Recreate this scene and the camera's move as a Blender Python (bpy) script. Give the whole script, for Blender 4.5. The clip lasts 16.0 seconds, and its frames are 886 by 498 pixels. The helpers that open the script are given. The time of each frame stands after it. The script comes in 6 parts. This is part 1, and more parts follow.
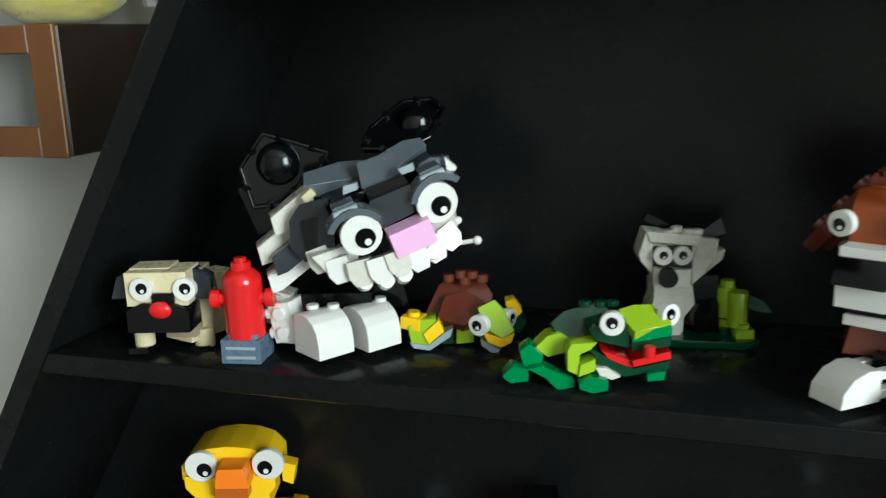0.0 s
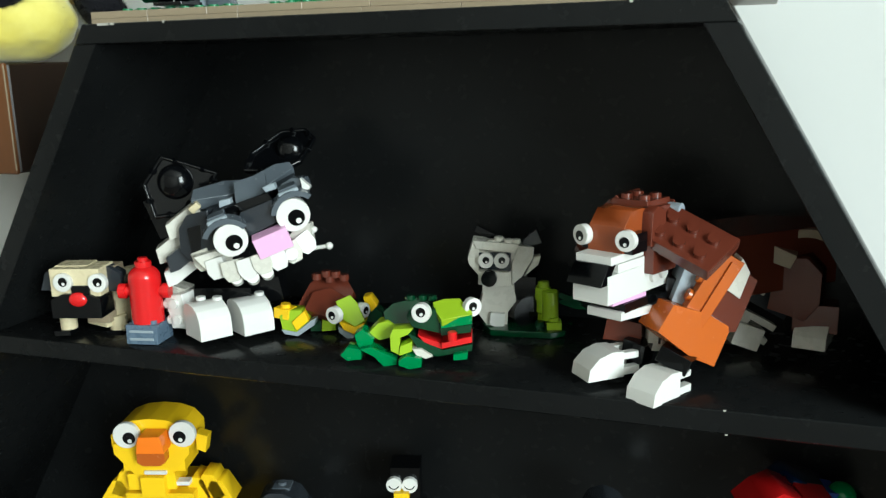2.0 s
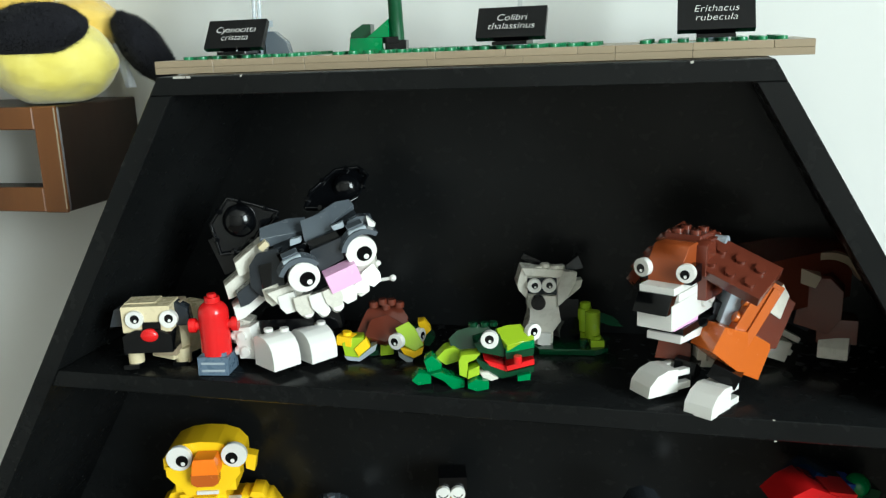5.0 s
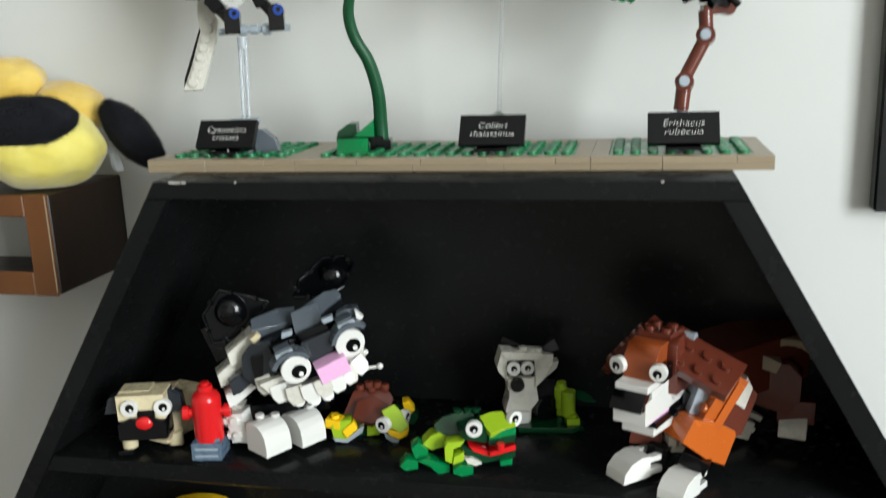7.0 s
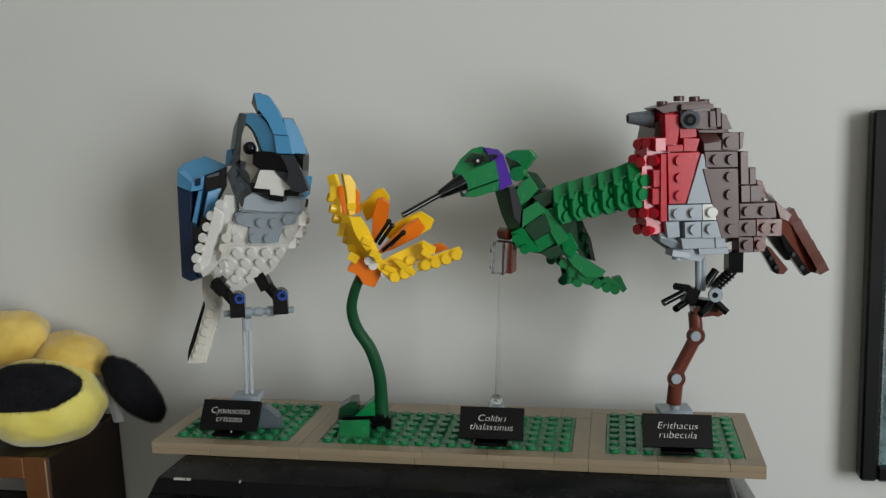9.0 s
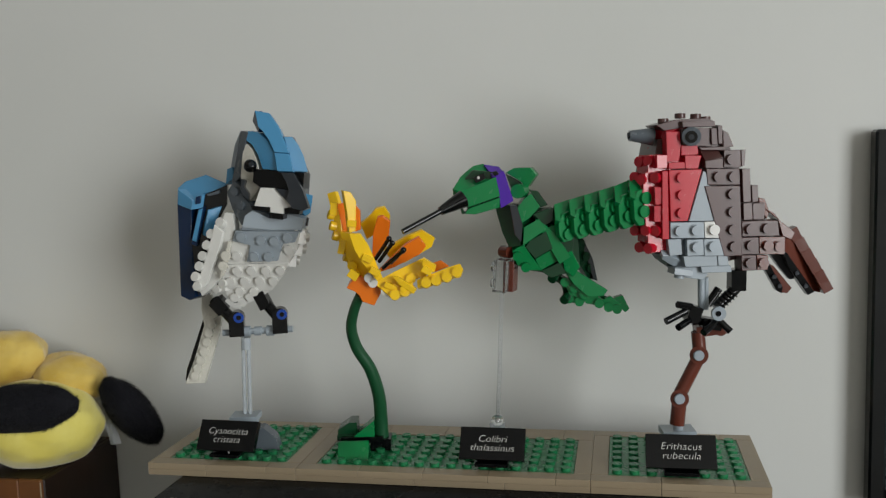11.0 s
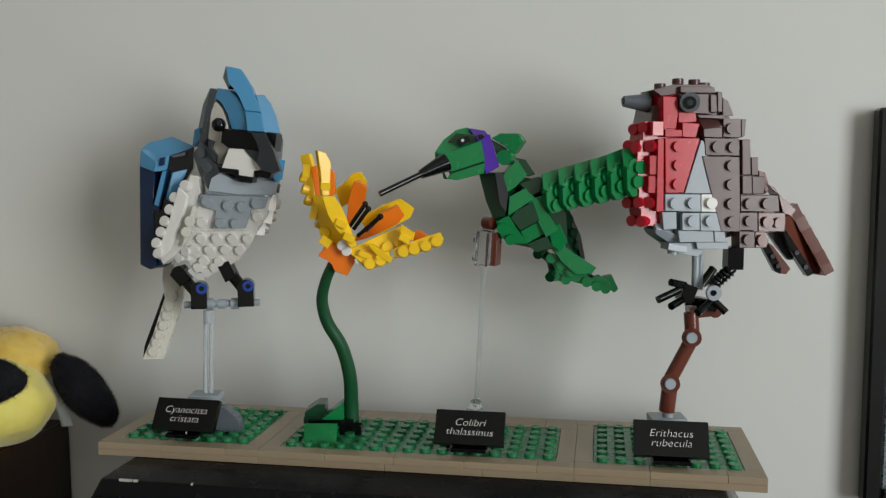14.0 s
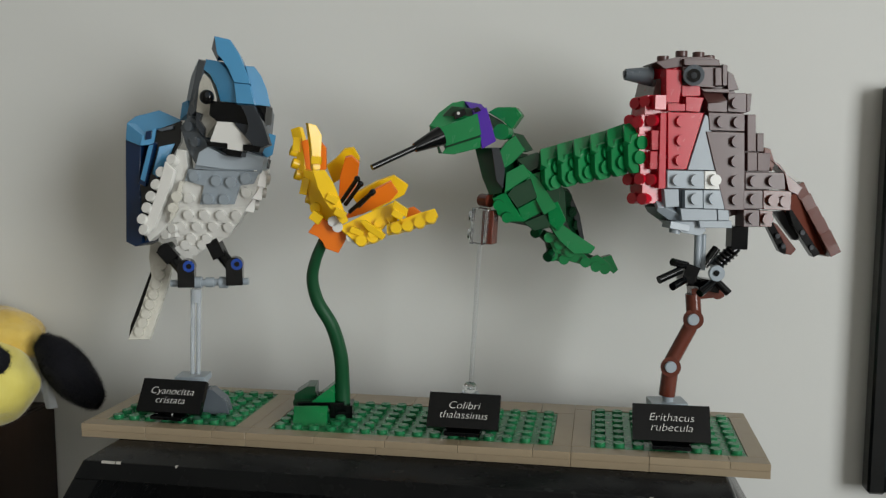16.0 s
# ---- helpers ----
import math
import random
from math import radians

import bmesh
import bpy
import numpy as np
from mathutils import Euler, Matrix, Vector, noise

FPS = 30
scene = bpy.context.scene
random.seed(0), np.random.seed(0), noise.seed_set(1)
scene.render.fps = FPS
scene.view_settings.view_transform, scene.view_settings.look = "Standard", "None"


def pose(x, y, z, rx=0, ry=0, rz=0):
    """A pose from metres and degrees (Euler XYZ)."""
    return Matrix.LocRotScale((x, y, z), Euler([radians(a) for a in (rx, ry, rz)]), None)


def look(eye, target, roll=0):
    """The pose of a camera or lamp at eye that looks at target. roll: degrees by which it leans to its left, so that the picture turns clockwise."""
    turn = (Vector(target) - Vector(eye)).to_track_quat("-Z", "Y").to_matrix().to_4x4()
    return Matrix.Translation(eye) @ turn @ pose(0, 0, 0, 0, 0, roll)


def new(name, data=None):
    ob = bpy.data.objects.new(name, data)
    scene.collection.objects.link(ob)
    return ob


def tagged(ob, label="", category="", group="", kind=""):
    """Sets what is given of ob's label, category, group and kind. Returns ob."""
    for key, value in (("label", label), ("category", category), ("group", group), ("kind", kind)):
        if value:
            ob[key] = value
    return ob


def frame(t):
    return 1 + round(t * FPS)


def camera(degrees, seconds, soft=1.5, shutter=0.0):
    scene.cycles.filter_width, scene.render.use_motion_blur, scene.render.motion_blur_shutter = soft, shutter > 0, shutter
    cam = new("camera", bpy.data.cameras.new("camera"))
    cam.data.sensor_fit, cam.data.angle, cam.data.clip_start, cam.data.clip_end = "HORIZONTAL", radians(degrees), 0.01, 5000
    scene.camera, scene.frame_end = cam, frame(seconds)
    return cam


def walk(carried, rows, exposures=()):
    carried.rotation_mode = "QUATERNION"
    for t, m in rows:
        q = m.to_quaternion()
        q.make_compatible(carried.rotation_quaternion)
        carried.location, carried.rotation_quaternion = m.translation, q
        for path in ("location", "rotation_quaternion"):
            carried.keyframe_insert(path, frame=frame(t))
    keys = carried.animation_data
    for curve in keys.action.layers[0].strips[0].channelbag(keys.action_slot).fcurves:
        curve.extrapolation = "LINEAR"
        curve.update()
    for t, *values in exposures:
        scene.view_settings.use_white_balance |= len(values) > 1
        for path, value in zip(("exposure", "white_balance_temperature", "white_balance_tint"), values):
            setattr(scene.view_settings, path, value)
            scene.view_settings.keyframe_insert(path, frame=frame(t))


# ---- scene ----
cam = camera(53.1, 16.0, 1.3, 0.5)
PATH = [
    (0, (0.207, -0.304, -0.034), (-0.414, 1.539, -0.499), -2.0),
    (0.5, (0.237, -0.322, -0.028), (-0.408, 1.519, -0.469), -2.4),
    (1, (0.267, -0.333, -0.027), (-0.394, 1.498, -0.489), -1.9),
    (1.5, (0.294, -0.339, -0.024), (-0.367, 1.495, -0.471), -1.9),
    (2, (0.301, -0.351, -0.022), (-0.366, 1.483, -0.459), -1.6),
    (2.5, (0.289, -0.37, -0.014), (-0.358, 1.475, -0.436), -1.1),
    (3, (0.279, -0.38, -0.013), (-0.328, 1.479, -0.436), -1.0),
    (3.5, (0.273, -0.388, -0.005), (-0.291, 1.48, -0.444), -1.3),
    (4, (0.265, -0.393, 0.002), (-0.28, 1.474, -0.462), -1.8),
    (6.5, (0.248, -0.396, 0.023), (-0.216, 1.492, -0.446), -2.3),
    (7, (0.247, -0.408, 0.056), (-0.188, 1.488, -0.41), -2.2),
    (7.5, (0.247, -0.415, 0.095), (-0.173, 1.503, -0.286), -2.1),
    (8, (0.238, -0.412, 0.124), (-0.155, 1.518, -0.22), -2.0),
    (8.5, (0.24, -0.407, 0.145), (-0.162, 1.527, -0.167), -1.9),
    (9, (0.239, -0.401, 0.164), (-0.151, 1.536, -0.143), -2.1),
    (9.5, (0.238, -0.403, 0.16), (-0.16, 1.537, -0.114), -2.1),
    (10, (0.24, -0.402, 0.158), (-0.16, 1.54, -0.102), -2.3),
    (12.5, (0.238, -0.39, 0.142), (-0.133, 1.566, -0.049), -0.8),
    (13, (0.235, -0.385, 0.135), (-0.115, 1.575, -0.053), -0.5),
    (13.5, (0.234, -0.381, 0.136), (-0.112, 1.579, -0.063), -0.3),
    (14, (0.234, -0.375, 0.132), (-0.115, 1.584, -0.066), -0.3),
    (14.5, (0.234, -0.369, 0.13), (-0.108, 1.59, -0.08), -0.2),
    (15, (0.234, -0.364, 0.124), (-0.111, 1.596, -0.072), -0.0),
    (15.5, (0.234, -0.362, 0.125), (-0.112, 1.597, -0.083), 0.1),
    (16, (0.234, -0.363, 0.124), (-0.113, 1.595, -0.09), 0.1),
]
# exposures: the film's camera starts bright on the dark cabinet and dims for the pale wall
EXPO = [(0, 0.72, 6050, -3), (2.0, 0.86, 6100, -3), (4.2, 0.93, 6120, -2), (6.3, 0.93, 6200, 0), (6.8, 0.8, 6300, 5), (7.3, 0.55, 6350, 7), (7.8, 0.3, 6400, 8), (8.4, 0.05, 6450, 9),
        (9.0, -0.19, 6460, 9), (12.3, -0.17, 6560, 9), (16, -0.09, 6560, 9)]
walk(cam, [(t, look(eye, target, roll)) for t, eye, target, roll in PATH], EXPO)

# ---- light: a window in the side wall, sky beyond it, unseen room toned down round about ----
world = bpy.data.worlds.new("sky")
scene.world = world
world.use_nodes = True
wn = world.node_tree.nodes
sky = wn.new("ShaderNodeTexSky")
sky.sky_type, sky.sun_disc, sky.sun_elevation, sky.sun_rotation = "NISHITA", False, radians(40), radians(200)
wn["Background"].inputs["Strength"].default_value = 0.1
world.node_tree.links.new(sky.outputs["Color"], wn["Background"].inputs["Color"])

WIN_X, WIN_Y, WIN_Z = 1.75, -1.35, 0.32
lamp = bpy.data.lights.new("window_daylight", "AREA")
lamp.shape, lamp.size, lamp.size_y, lamp.energy, lamp.color = "RECTANGLE", 0.95, 1.15, 44, (0.96, 0.99, 1.0)
lamp_ob = new("window_daylight", lamp)
lamp_ob.matrix_world = look((WIN_X, WIN_Y, WIN_Z), (WIN_X - 1, WIN_Y, WIN_Z))


# ---- materials ----
def rgb(c):
    """sRGB hex to linear."""
    v = [int(c[i:i + 2], 16) / 255 for i in (0, 2, 4)]
    return tuple(x / 12.92 if x <= 0.04045 else ((x + 0.055) / 1.055) ** 2.4 for x in v) + (1.0,)


def material(name):
    m = bpy.data.materials.new(name)
    m.use_nodes = True
    n = m.node_tree.nodes
    return m, n, m.node_tree.links, n["Principled BSDF"]


def textured(name, c1, c2, scale, rough=(0.5, 0.6), bump=0.0, detail=4, fine=None, metal=0.0, stretch=(1, 1, 1), spec=0.5):
    """Two-tone noise colour, noise roughness and a fine bump."""
    m, n, l, b = material(name)
    co = n.new("ShaderNodeTexCoord")
    mp = n.new("ShaderNodeMapping")
    mp.inputs["Scale"].default_value = stretch
    l.new(co.outputs["Object"], mp.inputs["Vector"])
    t = n.new("ShaderNodeTexNoise")
    t.inputs["Scale"].default_value, t.inputs["Detail"].default_value = scale, detail
    l.new(mp.outputs["Vector"], t.inputs["Vector"])
    r = n.new("ShaderNodeValToRGB")
    r.color_ramp.elements[0].position, r.color_ramp.elements[1].position = 0.3, 0.72
    r.color_ramp.elements[0].color, r.color_ramp.elements[1].color = c1, c2
    l.new(t.outputs["Fac"], r.inputs["Fac"])
    l.new(r.outputs["Color"], b.inputs["Base Color"])
    f = n.new("ShaderNodeTexNoise")
    f.inputs["Scale"].default_value, f.inputs["Detail"].default_value = fine or scale * 8, 3
    l.new(mp.outputs["Vector"], f.inputs["Vector"])
    mr = n.new("ShaderNodeMapRange")
    mr.inputs["To Min"].default_value, mr.inputs["To Max"].default_value = rough
    l.new(f.outputs["Fac"], mr.inputs["Value"])
    l.new(mr.outputs["Result"], b.inputs["Roughness"])
    if bump:
        bp = n.new("ShaderNodeBump")
        bp.inputs["Strength"].default_value, bp.inputs["Distance"].default_value = bump, 0.0005
        l.new(f.outputs["Fac"], bp.inputs["Height"])
        l.new(bp.outputs["Normal"], b.inputs["Normal"])
    b.inputs["Metallic"].default_value = metal
    b.inputs["Specular IOR Level"].default_value = spec
    return m


def plastic(name, hexa, rough=0.2, clear=0.0, spread=0.05, ior=1.53):
    """Moulded brick plastic: slight tone change from piece to piece, faint scuffs in the gloss, moulding waviness."""
    m, n, l, b = material(name)
    info = n.new("ShaderNodeObjectInfo")
    hsv = n.new("ShaderNodeHueSaturation")
    mr = n.new("ShaderNodeMapRange")
    mr.inputs["To Min"].default_value, mr.inputs["To Max"].default_value = 1 - spread, 1 + spread
    l.new(info.outputs["Random"], mr.inputs["Value"])
    l.new(mr.outputs["Result"], hsv.inputs["Value"])
    hsv.inputs["Color"].default_value = rgb(hexa)
    l.new(hsv.outputs["Color"], b.inputs["Base Color"])
    co = n.new("ShaderNodeTexCoord")
    t = n.new("ShaderNodeTexNoise")
    t.inputs["Scale"].default_value, t.inputs["Detail"].default_value = 260, 5
    l.new(co.outputs["Object"], t.inputs["Vector"])
    r2 = n.new("ShaderNodeMapRange")
    r2.inputs["From Min"].default_value, r2.inputs["From Max"].default_value = 0.3, 0.75
    r2.inputs["To Min"].default_value, r2.inputs["To Max"].default_value = rough, rough + 0.07
    l.new(t.outputs["Fac"], r2.inputs["Value"])
    l.new(r2.outputs["Result"], b.inputs["Roughness"])
    w = n.new("ShaderNodeTexNoise")
    w.inputs["Scale"].default_value = 90
    l.new(co.outputs["Object"], w.inputs["Vector"])
    bp = n.new("ShaderNodeBump")
    bp.inputs["Strength"].default_value, bp.inputs["Distance"].default_value = 0.05, 0.0004
    l.new(w.outputs["Fac"], bp.inputs["Height"])
    l.new(bp.outputs["Normal"], b.inputs["Normal"])
    b.inputs["IOR"].default_value = ior
    if clear:
        b.inputs["Transmission Weight"].default_value = clear
    return m


WHITE = plastic("white_plastic", "dcdbd6", 0.2)
CREAM = plastic("off_white_plastic", "cdcabf", 0.25)
BLACK = plastic("black_plastic", "07080a", 0.12, ior=1.42)
DGREY = plastic("dark_grey_plastic", "555c63", 0.22)
CHAR = plastic("charcoal_plastic", "2b2f34", 0.2)
LGREY = plastic("light_grey_plastic", "98a2aa", 0.3)
RED = plastic("red_plastic", "d01a1e", 0.16)
DRED = plastic("dark_red_plastic", "b81228", 0.22)
ORANGE = plastic("orange_plastic", "f07a1c", 0.2)
DORANGE = plastic("dark_orange_plastic", "b85a1c", 0.22)
RUST = plastic("rust_plastic", "8a421f", 0.2)
BROWN = plastic("reddish_brown_plastic", "602d20", 0.2)
DBROWN = plastic("dark_brown_plastic", "4c302d", 0.28)
TAN = plastic("tan_plastic", "d0c3a0", 0.25)
DTAN = plastic("dark_tan_plastic", "988870", 0.3)
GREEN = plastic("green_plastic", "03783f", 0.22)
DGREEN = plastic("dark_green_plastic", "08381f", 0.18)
STEMG = plastic("stem_green_plastic", "0f4a2a", 0.4)
BGREEN = plastic("base_green_plastic", "237a4c", 0.25)
LIME = plastic("lime_plastic", "98b826", 0.2)
YELLOW = plastic("yellow_plastic", "f6c81c", 0.2)
BLUE = plastic("bright_blue_plastic", "173f92", 0.2)
SLATE = plastic("slate_blue_plastic", "5a6c7e", 0.25)
SKYB = plastic("medium_blue_plastic", "4a8cb6", 0.2)
NAVY = plastic("dark_blue_plastic", "0a2648", 0.14)
PURPLE = plastic("purple_plastic", "4a1c9c", 0.2)
PINK = plastic("pink_plastic", "eab4dc", 0.22)
CLEAR = plastic("clear_plastic", "f4f6f8", 0.05, clear=0.95)
CLOUDY = plastic("cloudy_clear_plastic", "dde4ea", 0.08, clear=0.62)

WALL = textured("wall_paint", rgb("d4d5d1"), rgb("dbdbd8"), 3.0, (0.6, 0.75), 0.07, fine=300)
# darker copy of the wall paint for unseen walls, cuts bounced light
DIM_ROOM = textured("bounce_cut_paint", rgb("b3afa7"), rgb("bdb9b2"), 3.0, (0.6, 0.75), 0.07, fine=300)
CABINET = textured("black_lacquer", (0.0055, 0.006, 0.0062, 1), (0.0088, 0.0094, 0.0096, 1), 14, (0.2, 0.32), 0.05, fine=160, spec=0.18)
WORN = textured("bare_board", rgb("a09c94"), rgb("c4c0b8"), 300, (0.8, 0.9))
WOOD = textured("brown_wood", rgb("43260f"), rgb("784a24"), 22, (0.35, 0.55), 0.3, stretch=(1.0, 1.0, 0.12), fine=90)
# darker copy of the wood, shade on the shelf's panels put into its colour
WOOD_SHADE = textured("shaded_wood", rgb("180d06"), rgb("2c1a0e"), 26, (0.35, 0.5), 0.3, stretch=(1.0, 1.0, 0.12), fine=90)
# unseen floor and ceiling colours are also lowered against bounced light
FLOORM = textured("oak_floor", rgb("54483c"), rgb("6c5e50"), 12, (0.4, 0.55), 0.2, stretch=(0.15, 1, 1))
CEIL = textured("ceiling_paint", rgb("c6c4be"), rgb("ceccc8"), 5, (0.8, 0.9), 0.2)
FRAMEM = textured("black_frame_lacquer", (0.005, 0.006, 0.0065, 1), (0.01, 0.012, 0.013, 1), 30, (0.12, 0.3), 0.1)
SILVER = textured("silver_bead", rgb("9aa4a8"), rgb("c4ccd0"), 120, (0.2, 0.35), 0.1, metal=0.9)
TEALP = textured("teal_print", rgb("20444a"), rgb("7ca0a0"), 160, (0.3, 0.5), 0.0, detail=8)


# ---- building helpers ----
MESHES = {}


def finish(bm, name, mat, smooth=35):
    bmesh.ops.recalc_face_normals(bm, faces=bm.faces)
    me = bpy.data.meshes.new(name)
    for f in bm.faces:
        f.smooth = True
    bm.to_mesh(me)
    bm.free()
    me.set_sharp_from_angle(angle=radians(smooth))
    me.materials.append(mat)
    return me


def part(name, bm, mat, parent=None, label="", m=None, smooth=35):
    """Link a bmesh as one mesh object under a thing or a part."""
    ob = new(name, finish(bm, name, mat, smooth))
    if parent:
        ob.parent = parent
    if m is not None:
        ob.matrix_basis = m
    if label:
        ob["label"] = label
    return ob


def thing(name, m, label, category, group=""):
    return_ob = new(name)
    return_ob.empty_display_size = 0.01
    return_ob.matrix_basis = m
    return tagged(return_ob, label, category, group)


def bevel(bm, w, seg=1):
    bmesh.ops.bevel(bm, geom=bm.edges[:], offset=w, segments=seg, affect="EDGES", clamp_overlap=True)


def box_bm(x0, x1, y0, y1, z0, z1, bev=0.0):
    bm = bmesh.new()
    bmesh.ops.create_cube(bm, size=1, matrix=Matrix.LocRotScale(((x0 + x1) / 2, (y0 + y1) / 2, (z0 + z1) / 2), None, (x1 - x0, y1 - y0, z1 - z0)))
    if bev:
        bevel(bm, bev)
    return bm


def prism_bm(profile, x0, x1, bev=0.0, axis="x"):
    """A profile of (a, b) pairs pushed along an axis: x gives (y, z) profiles, y gives (x, z), z gives (x, y)."""
    def at(s, a, b):
        return {"x": (s, a, b), "y": (a, s, b), "z": (a, b, s)}[axis]
    bm = bmesh.new()
    v0 = [bm.verts.new(at(x0, a, b)) for a, b in profile]
    v1 = [bm.verts.new(at(x1, a, b)) for a, b in profile]
    n = len(profile)
    bm.faces.new(v0)
    bm.faces.new(v1[::-1])
    for i in range(n):
        bm.faces.new((v0[i], v0[(i + 1) % n], v1[(i + 1) % n], v1[i]))
    bmesh.ops.recalc_face_normals(bm, faces=bm.faces)
    if bev:
        bevel(bm, bev)
    return bm


def add_cyl(bm, r, z0, z1, m=None, seg=14, r2=None, cap=True):
    base = Matrix.Translation((0, 0, (z0 + z1) / 2))
    bmesh.ops.create_cone(bm, cap_ends=cap, segments=seg, radius1=r, radius2=r if r2 is None else r2, depth=z1 - z0, matrix=(m @ base) if m else base)


def cyl_bm(r, z0, z1, seg=18, r2=None, bev=0.0):
    bm = bmesh.new()
    add_cyl(bm, r, z0, z1, None, seg, r2)
    if bev:
        rim = [e for e in bm.edges if abs(e.verts[0].co.z - e.verts[1].co.z) < 1e-7]
        bmesh.ops.bevel(bm, geom=rim, offset=bev, segments=2, affect="EDGES")
    return bm


def tube_bm(points, radii, seg=12):
    """A round tube along a smooth line of points."""
    bm = bmesh.new()
    pts = [Vector(p) for p in points]
    rings = []
    for i, p in enumerate(pts):
        d = (pts[min(i + 1, len(pts) - 1)] - pts[max(i - 1, 0)]).normalized()
        u = d.cross(Vector((0.13, 1, 0.07))).normalized()
        v = d.cross(u)
        r = radii[i] if isinstance(radii, (list, tuple)) else radii
        rings.append([bm.verts.new(p + (u * math.cos(a) + v * math.sin(a)) * r) for a in [2 * math.pi * k / seg for k in range(seg)]])
    for a, b in zip(rings, rings[1:]):
        for k in range(seg):
            bm.faces.new((a[k], a[(k + 1) % seg], b[(k + 1) % seg], b[k]))
    bm.faces.new(rings[0][::-1])
    bm.faces.new(rings[-1])
    return bm


def spline(points, steps=8):
    """Catmull-Rom through the points."""
    p = [Vector(points[0])] + [Vector(q) for q in points] + [Vector(points[-1])]
    out = []
    for i in range(1, len(p) - 2):
        for k in range(steps):
            t = k / steps
            a, b, c, d = p[i - 1], p[i], p[i + 1], p[i + 2]
            out.append(0.5 * ((2 * b) + (c - a) * t + (2 * a - 5 * b + 4 * c - d) * t * t + (3 * b - a - 3 * c + d) * t ** 3))
    out.append(p[-2])
    return out


def setting(name, bm, mat, label, category, parent=None):
    ob = part(name, bm, mat, parent)
    return tagged(ob, label, category, kind="structure")


# ---- the room ----
WALL_Y = 0.100
RX0, RX1, RY0, FZ, CZ, TH = -1.9, 1.85, -2.6, -1.35, 1.15, 0.12
setting("wall_north", box_bm(RX0 - TH, RX1 + TH, WALL_Y, WALL_Y + TH, FZ, CZ), WALL, "pale warm grey painted wall behind the display", "wall")
setting("wall_west", box_bm(RX0 - TH, RX0, RY0, WALL_Y, FZ, CZ), DIM_ROOM, "unseen side wall of the room, paint darkened to cut bounced light", "wall")
setting("wall_south", box_bm(RX0 - TH, RX1 + TH, RY0 - TH, RY0, FZ, CZ), DIM_ROOM, "unseen wall closing the room, paint darkened to cut bounced light", "wall")
bm = bmesh.new()
for y0, y1, z0, z1 in ((RY0, WIN_Y - 0.5, FZ, CZ), (WIN_Y + 0.5, WALL_Y, FZ, CZ), (WIN_Y - 0.5, WIN_Y + 0.5, FZ, WIN_Z - 0.6), (WIN_Y - 0.5, WIN_Y + 0.5, WIN_Z + 0.6, CZ)):
    bmesh.ops.create_cube(bm, size=1, matrix=Matrix.LocRotScale((RX1 + TH / 2, (y0 + y1) / 2, (z0 + z1) / 2), None, (TH, y1 - y0, z1 - z0)))
setting("wall_east", bm, DIM_ROOM, "unseen side wall with the window opening, paint darkened to cut bounced light", "wall")
setting("floor", box_bm(RX0 - TH, RX1 + TH, RY0 - TH, WALL_Y + TH, FZ - 0.1, FZ), FLOORM, "unseen brown wooden floor, darkened to cut bounced light", "floor")
setting("ceiling", box_bm(RX0 - TH, RX1 + TH, RY0 - TH, WALL_Y + TH, CZ, CZ + 0.1), CEIL, "unseen painted ceiling, toned down to cut bounced light", "ceiling")
win = tagged(new("window_1"), "white framed window in the side wall", "window", kind="structure")
win.location = (RX1, WIN_Y, WIN_Z)
for y0, y1, z0, z1 in ((-0.5, -0.45, -0.6, 0.6), (0.45, 0.5, -0.6, 0.6), (-0.45, 0.45, 0.55, 0.6), (-0.45, 0.45, -0.6, -0.55), (-0.02, 0.02, -0.55, 0.55)):
    part("window_frame", box_bm(0.03, 0.08, y0, y1, z0, z1, 0.004), CEIL, win)

# ---- the black cabinet: slanting sides, one shelf seen, open front ----
CF, CB, CT = -0.028, 0.0745, -0.0066
SL, SR, XL, XR = 0.605, 0.572, 0.0185, 0.2865
SHELF_Z, CBOT = -0.1550, -0.330


def lx(z):
    return XL + SL * (z - CT)


def rx_(z):
    return XR - SR * (z - CT)


TB = 0.0085
cab = thing("display_cabinet", pose(0, 0, 0), "black lacquered cabinet with slanting sides and worn edges", "cabinet")
part("top_board", prism_bm([(XL, CT), (XR, CT), (XR + SR * TB, CT - TB), (XL - SL * TB, CT - TB)], CF, CB, 0.0003, "y"), CABINET, cab)
for nm, fx, w in (("side_panel", lx, 0.0115), ("side_panel", rx_, -0.0115)):
    z0, z1 = CBOT, CT - TB - 0.0001
    part(nm, prism_bm([(fx(z0), z0), (fx(z0) + w, z0), (fx(z1) + w, z1), (fx(z1), z1)], CF, CB, 0.0003, "y"), CABINET, cab)
z0, z1 = SHELF_Z - 0.0095, SHELF_Z
part("shelf", prism_bm([(lx(z0) + 0.0117, z0), (rx_(z0) - 0.0117, z0), (rx_(z1) - 0.0117, z1), (lx(z1) + 0.0117, z1)], CF + 0.0004, CB, 0.0005, "y"), CABINET, cab)
z0, z1 = CBOT, CBOT + 0.0095
part("bottom_board", prism_bm([(lx(z0) + 0.0117, z0), (rx_(z0) - 0.0117, z0), (rx_(z1) - 0.0117, z1), (lx(z1) + 0.0117, z1)], CF, CB, 0.0005, "y"), CABINET, cab)
z0, z1 = CBOT + 0.0006, CT - 0.0008
part("back_panel", prism_bm([(lx(z0) + 0.001, z0), (rx_(z0) - 0.001, z0), (rx_(z1) - 0.001, z1), (lx(z1) + 0.001, z1)], CB + 0.0001, CB + 0.004, 0, "y"), CABINET, cab)


